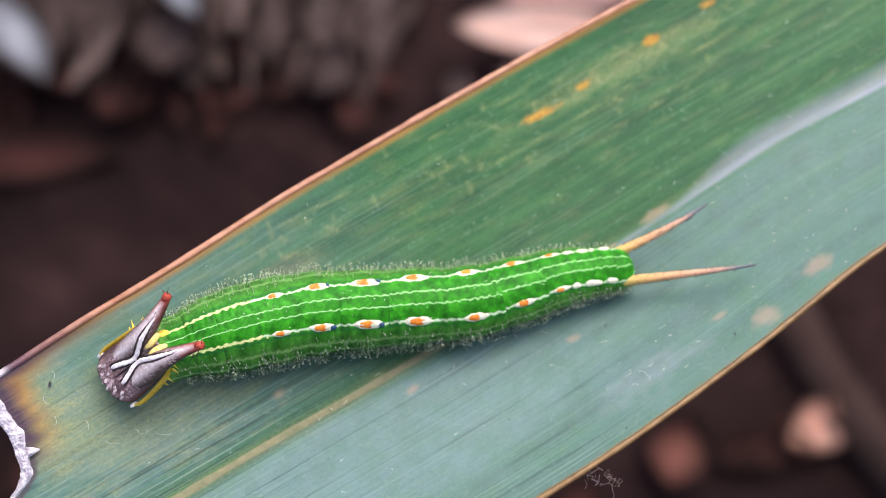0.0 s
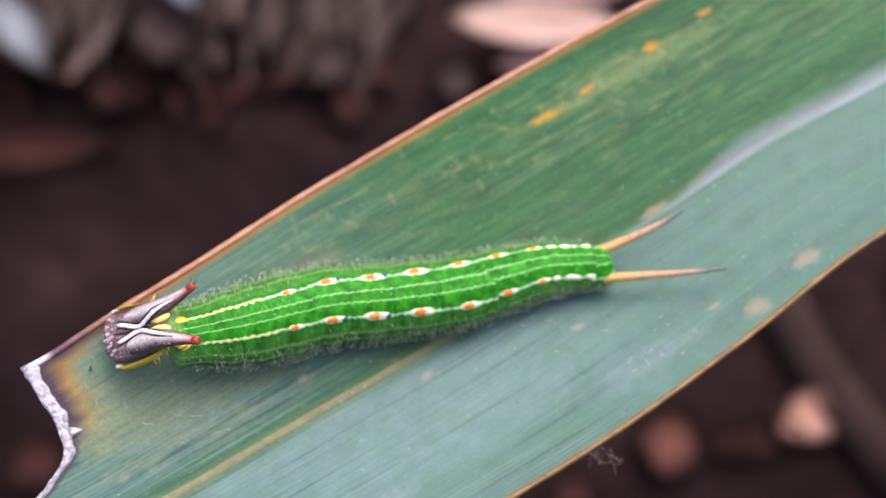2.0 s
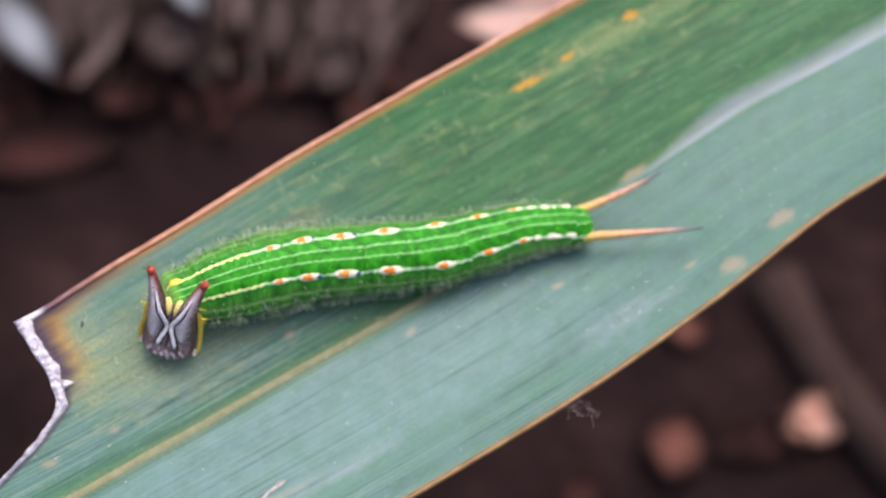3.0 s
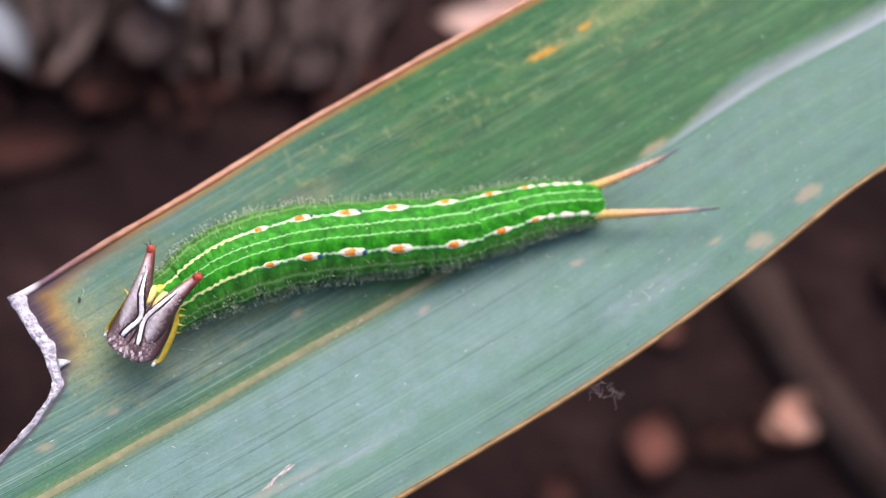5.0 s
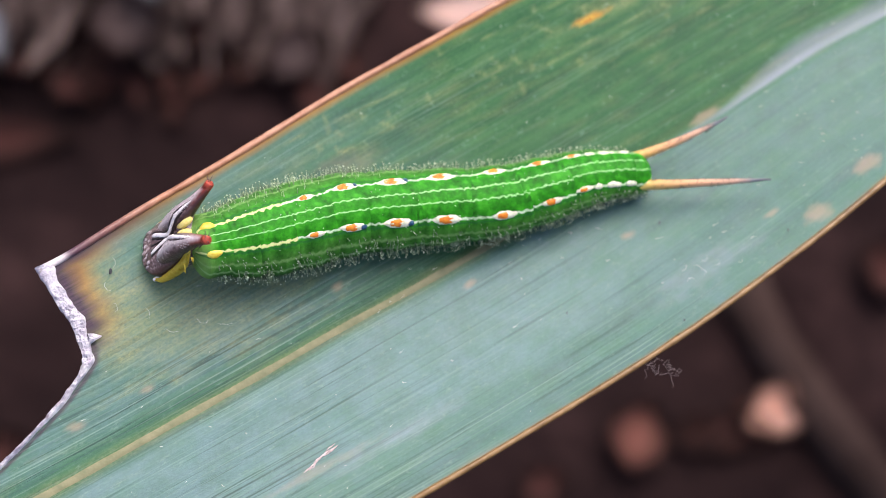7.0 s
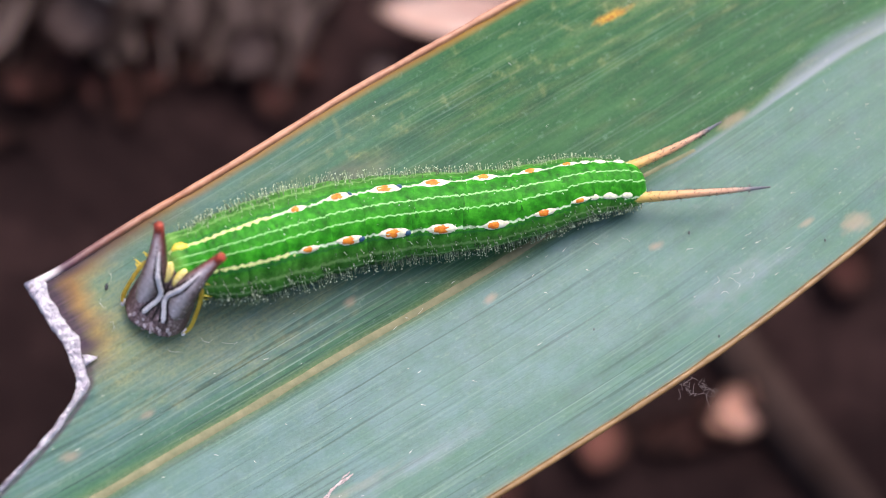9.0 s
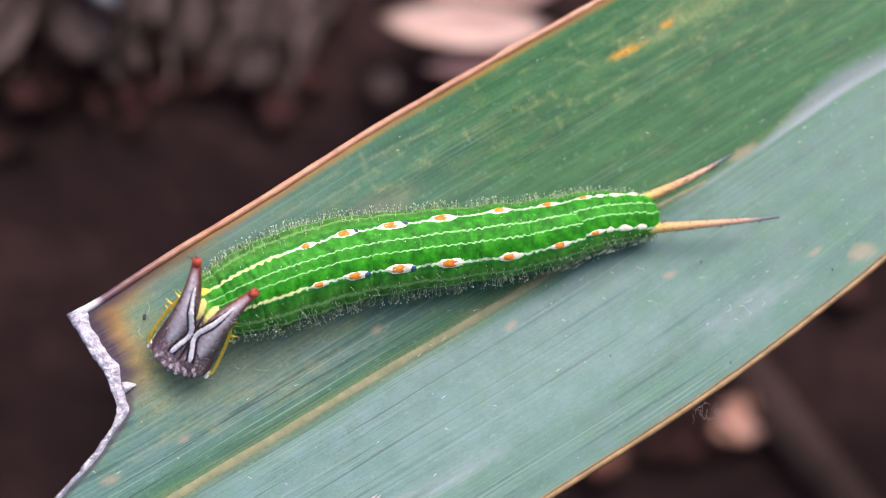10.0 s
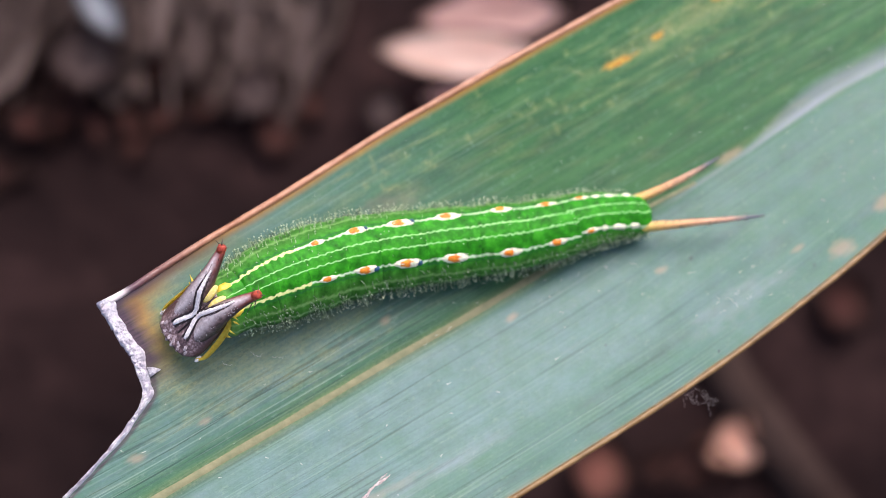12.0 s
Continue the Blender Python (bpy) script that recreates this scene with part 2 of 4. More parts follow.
HORN.color(HORN.mix(HORN.math("MULTIPLY", HORN.math("MULTIPLY", _crest, HORN.ramp(_hx.outputs[0], (0.78, 1.0), (0.93, 0.0))), HORN.ramp(HORN.noise(HORN.coords(), 4500), (0.35, 0.6), (0.6, 1.0))), _horn, (0.74, 0.67, 0.69)))
_edge = HORN.math("ABSOLUTE", HORN.math("SUBTRACT", _hx.outputs[1], 0.27))
_edge = HORN.math("MINIMUM", _edge, HORN.math("SUBTRACT", 1.0, _edge))
_horn = HORN.b.inputs["Base Color"].links[0].from_socket
HORN.color(HORN.mix(HORN.math("MULTIPLY", HORN.ramp(_edge, (0.13, 0.0), (0.20, 0.85)), HORN.ramp(_hx.outputs[0], (0.80, 1.0), (0.95, 0.2))), _horn, (0.050, 0.020, 0.019)))
HORN.bump(HORN.noise(HORN.coords(), 6000), 0.04)
TAIL = Mat("tail_skin", 0.42, 0.45)
_tx = TAIL.node("ShaderNodeSeparateXYZ")
TAIL.link(TAIL.coords("UV"), _tx.inputs[0])
TAIL.color(TAIL.mix(TAIL.math("MULTIPLY", TAIL.noise(TAIL.coords(), 4000), 0.25),
                    TAIL.ramp(_tx.outputs[0], (0.0, (0.50, 0.46, 0.07)), (0.20, (0.66, 0.40, 0.13)), (0.45, (0.66, 0.36, 0.19)), (0.74, (0.54, 0.34, 0.25)), (0.87, (0.10, 0.14, 0.19)), (1.0, (0.02, 0.045, 0.08))), (0.36, 0.16, 0.08)))
TAIL.bump(TAIL.noise(TAIL.coords(), 6000), 0.05)

# ---------------------------------------------------------------- building helpers (all shapes in centimetres)
CM = 0.01


def finish(name, bm, material, smooth=True):
    me = bpy.data.meshes.new(name)
    bmesh.ops.scale(bm, vec=(CM, CM, CM), verts=bm.verts)
    bm.to_mesh(me)
    bm.free()
    me.materials.append(material.m)
    if smooth:
        me.polygons.foreach_set("use_smooth", [True] * len(me.polygons))
    return me


def part(name, bm, material, parent=None, label="", smooth=True):
    ob = new(name, finish(name, bm, material, smooth))
    ob.parent = parent
    return tagged(ob, label)


def grid(bm, rows, closed=False, uvs=None):
    """A sheet of quads through rows of points; closed joins the ends of each row."""
    vs = [[bm.verts.new(p) for p in r] for r in rows]
    lay = bm.loops.layers.uv.verify() if uvs else None
    for i in range(len(vs) - 1):
        n = len(vs[i])
        for j in range(n if closed else n - 1):
            k = (j + 1) % n
            f = bm.faces.new((vs[i][j], vs[i][k], vs[i + 1][k], vs[i + 1][j]))
            if lay:
                for lp, (a, b) in zip(f.loops, ((i, j), (i, j + 1), (i + 1, j + 1), (i + 1, j))):
                    lp[lay].uv = uvs(a, b)
    return vs


def tube(bm, pts, radii, sides=8, flat=1.0, caps=True):
    """A tapered tube along points, with UV x running from 0 to 1."""
    pts = [Vector(p) for p in pts]
    ref = Vector((0, 0, 1))
    rows = []
    for i, (p, r) in enumerate(zip(pts, radii)):
        d = (pts[min(i + 1, len(pts) - 1)] - pts[max(i - 1, 0)]).normalized()
        a = d.cross(ref)
        a = a.normalized() if a.length > 1e-4 else d.cross(Vector((1, 0, 0))).normalized()
        b = a.cross(d).normalized()
        rows.append([p + r * (math.cos(q) * a + flat * math.sin(q) * b) for q in (2 * math.pi * j / sides for j in range(sides))])
    n = len(rows) - 1
    vs = grid(bm, rows, True, lambda i, j: (i / n, j / sides))
    if caps:
        bm.faces.new(vs[0][::-1])
        bm.faces.new(vs[-1])
    return vs


def spike(bm, foot, tip, r, bulb=0.0):
    """A thin three-sided bristle, with a bead at its end if bulb is given."""
    foot, tip = Vector(foot), Vector(tip)
    d = (tip - foot).normalized()
    a = d.orthogonal().normalized()
    b = d.cross(a)
    ring = [bm.verts.new(foot + r * (math.cos(q) * a + math.sin(q) * b)) for q in (0, 2.1, 4.2)]
    top = bm.verts.new(tip)
    for i in range(3):
        bm.faces.new((ring[i], ring[(i + 1) % 3], top))
    if bulb:
        e = [bm.verts.new(tip + bulb * v) for v in (a, b, -a, -b)]
        up, dn = bm.verts.new(tip + bulb * d), bm.verts.new(tip - bulb * d)
        for i in range(4):
            bm.faces.new((e[i], e[(i + 1) % 4], up)).material_index = 1
            bm.faces.new((e[(i + 1) % 4], e[i], dn)).material_index = 1


def thing(name, label, category, at=(0, 0, 0), group="", kind=""):
    ob = new(name)
    ob.empty_display_size = 0.005
    ob.location = at
    return tagged(ob, label, category, group, kind)


TABLES = {}


def interp(x, knots):
    """Through the knots, with the corners rounded off."""
    key = tuple(knots)
    if key not in TABLES:
        xs, ys = [k[0] for k in knots], [k[1] for k in knots]
        h = 0.035 * (xs[-1] - xs[0])
        at = np.linspace(xs[0], xs[-1], 400)
        TABLES[key] = xs[0], (xs[-1] - xs[0]) / 399, np.mean([np.interp(at + d, xs, ys) for d in (-h, -h / 2, 0, h / 2, h)], axis=0).tolist()
    x0, step, row = TABLES[key]
    f = min(max((x - x0) / step, 0.0), 398.999)
    n = int(f)
    return row[n] + (row[n + 1] - row[n]) * (f - n)


# ---------------------------------------------------------------- the long leaf
LEAF_TURN = radians(30.5)
AXU = Vector((math.cos(LEAF_TURN), math.sin(LEAF_TURN), 0))
AXV = Vector((-math.sin(LEAF_TURN), math.cos(LEAF_TURN), 0))
UPPER = [(-2.09, 0.115), (-1.56, 0.222), (-0.9, 0.312), (-0.1, 0.438), (0.9, 0.54), (1.85, 0.612), (2.55, 0.640), (4.5, 0.67)]
LOWER = [(-3.0, -1.86), (-0.8, -1.865), (0.35, -1.845), (0.8, -1.83), (1.23, -1.80), (1.55, -1.767), (2.17, -1.70), (2.43, -1.65), (2.67, -1.615), (2.95, -1.59), (3.4, -1.61), (4.5, -1.70)]
RIB = [(-4.0, -1.02), (-2.56, -0.915), (-1.9, -0.862), (-1.2, -0.82), (-0.7, -0.78), (-0.2, -0.768), (0.2, -0.745), (1.87, -0.65), (2.6, -0.605), (4.5, -0.60)]
CUT = [(-1.87, -3.95), (-1.3, -3.8), (-0.95, -3.4), (-0.745, -2.85), (-0.64, -2.57), (-0.56, -2.38), (-0.48, -2.20), (-0.39, -2.09), (-0.27, -2.06), (-0.13, -2.067), (0.0, -2.08), (0.115, -2.09)]
ARCH = 4.6


def sheet_z(u, v):
    return 0.081 - 0.0904 * u + 0.3678 * v + 0.0242 * u * u - 0.0679 * u * v + 0.1361 * v * v


def on_leaf(u, v, lift=0.0):
    """A place on the blade: u along it, v across it, lift above it; past the arch it bows down to its root."""
    u, v = float(u), float(v)
    w = max(0.0, u - ARCH)
    k = min(u, ARCH)
    squeeze = 1.0 - 0.72 * min(1.0, w / 30) ** 1.3
    vv = -0.6 + (v + 0.6) * squeeze
    z = sheet_z(k, v) * squeeze + 0.06 * w - 0.0555 * w * w
    return AXU * (k + w * 0.97) + AXV * vv + Vector((0, 0, z + lift))


def leaf_normal(u, v):
    a = on_leaf(u + 0.02, v) - on_leaf(u - 0.02, v)
    b = on_leaf(u, v + 0.02) - on_leaf(u, v - 0.02)
    return a.cross(b).normalized()


def cut_u(v):
    return interp(v, CUT) + 0.012 * noise.noise((v * 9, 3, 0)) + 0.006 * noise.noise((v * 40, 8, 0))


leaf = thing("long_leaf", "long green strap leaf with red-brown margins and a bitten dry end", "leaf", (0.33, 0.19, -0.45))


def leaf_part(name, bm, material, label="", smooth=True):
    ob = part(name, bm, material, leaf, label, smooth)
    ob.location = -leaf.location
    return ob


def blot(u, v, cu, cv, ru, rv, seed):
    """How far a place lies inside a ragged stain drawn out along the veins."""
    n = 0.45 * noise.noise((u * 5 + seed, v * 14, seed)) + 0.35 * noise.noise((u * 16, v * 45 + seed, seed))
    return 1.0 - math.hypot((u - cu) / ru, (v - cv) / rv) + n


def clip01(x):
    return 0.0 if x < 0 else 1.0 if x > 1 else x


# Lower and upper edge of the painted sky reflection along the midrib.
GLINT_LOW = [(1.5, -0.74), (1.95, -0.70), (2.4, -0.668), (2.9, -0.636), (3.4, -0.662), (4.5, -0.72)]
GLINT_HIGH = [(1.5, -0.70), (1.95, -0.675), (2.1, -0.655), (2.45, -0.564), (2.7, -0.505), (3.0, -0.508), (3.5, -0.53), (4.5, -0.57)]
SCRATCHES = [(-0.95, -0.35, 0.07, 0.05), (-0.25, 0.15, 0.12, 0.14), (0.3, 1.1, 0.17, 0.20), (1.2, 2.1, 0.10, 0.14), (-0.6, 0.3, 0.28, 0.31), (0.9, 1.7, 0.40, 0.42), (1.5, 2.6, -0.05, -0.02), (2.2, 3.2, 0.16, 0.17)]


_k = random.Random(12)
TICKS = [(_k.uniform(-0.4, 3.2), _k.uniform(0.02, 0.46), _k.uniform(0.012, 0.05), _k.uniform(-1.2, 0.2)) for _ in range(34)]


def ripple(u, v):
    """The groove along the midrib and the slight unevenness of the blade."""
    d = v - interp(u, RIB)
    return -0.012 * math.exp(-(d / 0.09) ** 2) + 0.010 * noise.noise((u * 0.9, v * 1.3, 5)) + 0.004 * noise.noise((u * 1.2, v * 9, 2))


def build_blade():
    bm = bmesh.new()
    nu, nv = 500, 190
    rows, keys, veins = [], [], []
    for j in range(nv + 1):
        s = j / nv
        row, key, vein = [], [], []
        for i in range(nu + 1):
            r = i / nu
            u0 = -3.95 + 8.55 * r / 0.86 if r <= 0.86 else ARCH + 28.0 * ((r - 0.86) / 0.14) ** 1.2
            lo, hi = interp(u0, LOWER), interp(u0, UPPER)
            v = lo + (hi - lo) * s
            c = cut_u(v)
            u = max(u0, c) if u0 < c + 0.6 else u0
            if u0 < c:
                u = c + 0.0005 * (u0 - c)
            row.append(on_leaf(u, v, ripple(u, v)))
            key.append((u, v))
            d = v - interp(u, RIB)
            span = interp(u, UPPER) - interp(u, RIB) if d > 0 else interp(u, RIB) - interp(u, LOWER)
            vein.append((u, 1.15 * d / span))
        rows.append(row)
        keys.append(key)
        veins.append(vein)
    grid(bm, rows, False, lambda a, b: veins[a][b])
    bm.normal_update()
    ob = leaf_part("blade", bm, BLADE, "waxy blue-green blade with painted sky sheen and fine parallel veins")
    me = ob.data
    flat = [k for r in keys for k in r]
    out = {n: [] for n in ("bloom", "wax", "streak", "yellow", "tan", "orange", "brown", "purple")}
    marks = [(1.66, 0.250, 0.16, 0.034, 1), (1.967, 0.288, 0.075, 0.032, 2), (2.55, 0.360, 0.07, 0.040, 3), (3.02, 0.40, 0.08, 0.03, 4)]
    tans = [(1.96, -0.650, 0.14, 0.035, 5), (2.56, -1.479, 0.13, 0.06, 6), (2.09, -1.60, 0.13, 0.06, 7), (1.88, -1.437, 0.07, 0.03, 18), (-0.66, -0.566, 0.05, 0.035, 19), (-1.88, -0.64, 0.05, 0.025, 20), (-2.30, -0.66, 0.06, 0.025, 21), (1.05, -1.10, 0.06, 0.03, 9), (0.05, -0.90, 0.05, 0.03, 10), (-1.30, -1.455, 0.42, 0.030, 12), (-0.30, 0.02, 0.22, 0.10, 13)]
    for u, v in flat:
        rib, up, lo = interp(u, RIB), interp(u, UPPER), interp(u, LOWER)
        d = v - rib
        ragged = 0.5 * noise.noise((u * 3, v * 20, 1))
        tip = u - cut_u(v) if u < 0 else 9.0
        # Painted sky sheen: below the midrib, weaker to the right, and upper left.
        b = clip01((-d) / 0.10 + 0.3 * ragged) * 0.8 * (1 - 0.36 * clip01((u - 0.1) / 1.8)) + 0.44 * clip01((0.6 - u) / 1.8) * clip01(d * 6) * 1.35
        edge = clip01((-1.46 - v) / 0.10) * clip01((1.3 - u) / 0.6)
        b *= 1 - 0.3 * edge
        # Painted sky reflection: sharp lower edge, fading upwards, with two fainter patches.
        low = interp(u, GLINT_LOW)
        wide = 1.15 * (interp(u, GLINT_HIGH) - low)
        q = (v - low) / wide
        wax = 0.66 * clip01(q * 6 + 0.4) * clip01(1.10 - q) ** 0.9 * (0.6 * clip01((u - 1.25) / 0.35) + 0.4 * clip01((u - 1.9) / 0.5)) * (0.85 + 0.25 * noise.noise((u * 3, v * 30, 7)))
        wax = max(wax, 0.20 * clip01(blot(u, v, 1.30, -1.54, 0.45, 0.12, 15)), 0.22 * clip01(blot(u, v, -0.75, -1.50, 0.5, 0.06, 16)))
        line = 0.0
        for u1, u2, v1, v2 in SCRATCHES:
            if u1 < u < u2:
                line = max(line, 0.45 * clip01(1.5 - abs(v - v1 - (v2 - v1) * (u - u1) / (u2 - u1)) / 0.008) * clip01(0.3 + 1.6 * noise.noise((u * 6, v1 * 9, 3))))
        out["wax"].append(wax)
        out["streak"].append(0.75 * edge if edge > 0.5 else 0.30 + 0.70 * clip01((1.3 - u) / 2.2) * clip01(1.3 - (d if d > 0 else 0) / 0.9))
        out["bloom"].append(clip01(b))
        y = clip01(1.5 - abs(d) / 0.042 + 0.4 * ragged) * 0.30 * (1 - clip01((u - 0.7) / 0.8) * 0.75)
        y += clip01(blot(u, v, 2.35, 0.30, 1.1, 0.12, 11)) * 0.55
        y += clip01(0.2 + 0.9 * noise.noise((u * 4.5, v * 22, 21)) - 0.30 + 0.35 * math.exp(-((v - 0.12) / 0.2) ** 2) - 0.6 * clip01((rib - v) * 4)) * 0.30
        # Yellowing near the bitten end, also painted to warm the head's shadow.
        y += 0.46 * clip01(1.5 * blot(u, v, -1.40, -0.30, 1.0, 0.40, 17))
        if v > -0.15 and u > -0.6:
            for tu, tv, half, lean in TICKS:
                w = v - tv
                if abs(w) < half:
                    line = max(line, 0.28 * clip01(1.6 - abs(u - tu - lean * w) / 0.014))
        near = clip01((v + 0.40) / 0.18)
        y += clip01(1.1 - (tip - 0.12) / 0.28 + 0.5 * ragged) * 0.65 * near
        out["yellow"].append(clip01(y + line))
        out["tan"].append(max(clip01(1.6 * blot(u, v, *m)) * (0.22 if m[2] > 0.2 else 0.48) for m in tans))
        out["orange"].append(0.8 * max(clip01(1.8 * blot(u, v, *m)) for m in marks))
        br = clip01(1.7 - (up - v) / 0.036 + 0.3 * ragged) * 0.85
        br = max(br, clip01(1.2 - (v - lo) / 0.03 + 0.3 * ragged) * 0.55)
        br = max(br, clip01(1.25 - abs(tip - 0.14) / 0.11 + 0.7 * ragged) * near * (0.50 + 0.38 * clip01((v + 0.25) / 0.3)))
        br = max(br, clip01(1.2 - (up - v) / 0.10 + 0.5 * ragged) * clip01(1.3 - tip / 0.75))
        out["brown"].append(br)
        pu = clip01(1.9 - tip / 0.095 + 1.2 * ragged) * near
        pu = max(pu, clip01(1.3 - (up - v) / 0.055 + 0.5 * ragged) * clip01(1.5 - tip / 0.55))
        pu = max(pu, 0.85 * clip01(1.5 - abs(tip - 0.045) / 0.022))
        out["purple"].append(pu if tip < 5 else 0.0)
    for n, vals in out.items():
        me.attributes.new(n, "FLOAT", "POINT").data.foreach_set("value", vals)
    sol = ob.modifiers.new("thickness", "SOLIDIFY")
    sol.thickness, sol.offset = 0.0003, -1


def edge_strip(knots, r0, name, label, lift):
    bm = bmesh.new()
    us = [float(k) for k in np.r_[np.linspace(-2.10 if knots is UPPER else -3.9, ARCH, 150), np.linspace(ARCH + 0.6, 32, 30)]]
    tube(bm, [on_leaf(u, interp(u, knots), lift) + Vector((0, 0, 0.004 * noise.noise((u * 4, 1, 1)))) for u in us],
         [r0 * (1 + 0.25 * noise.noise((u * 6, 4, 0))) for u in us], 8)
    return leaf_part(name, bm, MARGIN if knots is UPPER else MARGIN_LOW, label)


def build_rim():
    """The pale corky scar along the bitten end."""
    bm = bmesh.new()
    vs = np.linspace(-1.85, 0.135, 330).tolist()
    rows = []
    for v in vs:
        w = 0.020 + 0.019 * clip01((v + 0.55) / 0.4) + 0.012 * noise.noise((v * 14, 0, 4))
        u = cut_u(v)
        ring = []
        for k in range(9):
            a = math.pi * k / 8
            x = u - 0.022 + w * (1 - math.cos(a))
            ring.append(on_leaf(x, v, 0.010 + 0.020 * math.sin(a) + 0.020 * noise.noise((v * 30, k * 0.7, 6)) + 0.014 * noise.noise((v * 85, k * 1.7, 9)) - (0.03 if k in (0, 8) else 0)))
        rows.append(ring)
    grid(bm, rows)
    leaf_part("dried_rim", bm, DRIED, "pale corky scar along the bitten edge")
    bm = bmesh.new()
    tube(bm, [on_leaf(-2.03, -0.285, 0.02), on_leaf(-2.00, -0.288, 0.022), on_leaf(-1.965, -0.295, 0.016)], [0.034, 0.022, 0.004], 6, 0.4)
    leaf_part("torn_flap", bm, DRIED)


build_blade()
edge_strip(UPPER, 0.0215, "margin", "red-brown thickened upper margin", -0.008)
edge_strip(LOWER, 0.0185, "margin", "tan thin lower margin", 0.0)
build_rim()
bm = bmesh.new()
for _a, _b, _o, _w in ((0.0, 0.42, 0.0, 0.0045), (0.30, 0.78, 0.007, 0.0062), (0.62, 1.0, -0.002, 0.0050), (0.70, 0.96, 0.014, 0.0026), (0.12, 0.34, -0.008, 0.0024)):
    tube(bm, [on_leaf(-1.335 + 0.234 * f, -1.431 + 0.051 * f + _o + 0.006 * noise.noise((f * 14, _a * 9, 2)), 0.003 + 0.003 * noise.noise((f * 12, 2, 2)))
              for f in (_a + (_b - _a) * q / 9 for q in range(10))],
         [0.0010 + _w * math.sin(math.pi * (q + 0.5) / 10) * (1 + 1.2 * noise.noise((q * 1.1, 5 + _a * 7, 5))) for q in range(10)], 6, 0.35)
leaf_part("scar", bm, SCAR, "thin pinkish dry scratch")
bm = bmesh.new()
rows = []
for _u in np.linspace(-3.2, 1.62, 125).tolist():
    _k = clip01((_u - 1.2) / 0.7)
    _v = interp(_u, RIB) * (1 - _k) + (interp(_u, GLINT_LOW) + 0.008) * _k
    _w = 0.026 + 0.005 * noise.noise((_u * 5, 0, 9)) - 0.012 * clip01((_u - 0.3) / 1.2) - 0.010 * clip01((_u - 1.9) / 0.5)
    rows.append([on_leaf(_u, _v + _w * _c, ripple(_u, _v + _w * _c) + 0.0035 - 0.0055 * _c ** 2) for _c in (-1, -0.7, -0.35, 0, 0.35, 0.7, 1)])
grid(bm, rows)
leaf_part("midrib", bm, MIDRIB, "pale yellow midrib")

# ---------------------------------------------------------------- the caterpillar
BASE = on_leaf(0.3, -0.55) * CM
caterpillar = thing("caterpillar", "bright green horned caterpillar with white lines and orange spots", "caterpillar", tuple(BASE))
SEG = [  # length, radius
    (0.20, 0.158), (0.22, 0.192), (0.24, 0.211), (0.26, 0.217), (0.27, 0.218), (0.28, 0.210), (0.32, 0.203),
    (0.33, 0.193), (0.30, 0.180), (0.25, 0.165), (0.18, 0.150), (0.15, 0.134), (0.13, 0.118)]
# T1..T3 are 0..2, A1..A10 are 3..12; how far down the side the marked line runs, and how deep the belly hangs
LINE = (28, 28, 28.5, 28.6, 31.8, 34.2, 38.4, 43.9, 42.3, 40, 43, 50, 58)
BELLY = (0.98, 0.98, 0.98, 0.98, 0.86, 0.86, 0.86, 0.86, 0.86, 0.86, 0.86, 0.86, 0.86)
rnd = random.Random(4)


def seg_radius(k, x):
    """Radius of the body at x from the middle of segment k, in cm, with fine rings."""
    L = SEG[k][0]
    fwd = SEG[max(k - 1, 0)][1]
    aft = SEG[min(k + 1, len(SEG) - 1)][1]
    s = x / L
    r = SEG[k][1] + ((aft - SEG[k][1]) * s if s > 0 else (fwd - SEG[k][1]) * -s)
    r *= 1.0 + 0.018 * math.cos(2 * math.pi * s) + 0.008 * math.cos(2 * math.pi * s * 6)
    end = clip01((abs(s) - 0.5) / 0.28)
    if k == 0 and s < 0:
        end = clip01((-s - 0.60) / 0.40)
    if k == len(SEG) - 1 and s > 0:
        end = clip01((s - 0.15) / 0.63)
    return r * math.sqrt(max(1 - end ** 2.2, 0.02))


def skin_point(k, x, deg, lift=0.0):
    """A point on segment k: local x runs to the tail, z to the back, deg from the back towards +y."""
    a = radians(deg)
    r = seg_radius(k, x) + lift
    z = r * math.cos(a)
    return Vector((x, r * (1.02 + (0.16 if k < 4 else 0.12) * math.sin(a) ** 4) * math.sin(a), z if z > 0 else z * BELLY[k]))


def line_deg(k, x):
    """Degrees from the back at which the marked line runs, x along segment k."""
    s = x / SEG[k][0]
    other = LINE[max(k - 1, 0)] if s < 0 else LINE[min(k + 1, len(SEG) - 1)]
    return LINE[k] + (other - LINE[k]) * min(abs(s), 1.0)


def skin_deg(k, x, deg):
    """Degrees of the pattern, in which the marked line is always at 35, turned into degrees on the body."""
    a, d = line_deg(k, x), abs(deg)
    return math.copysign(d * a / 35 if d < 35 else a + (d - 35) * (180 - a) / 145, deg)


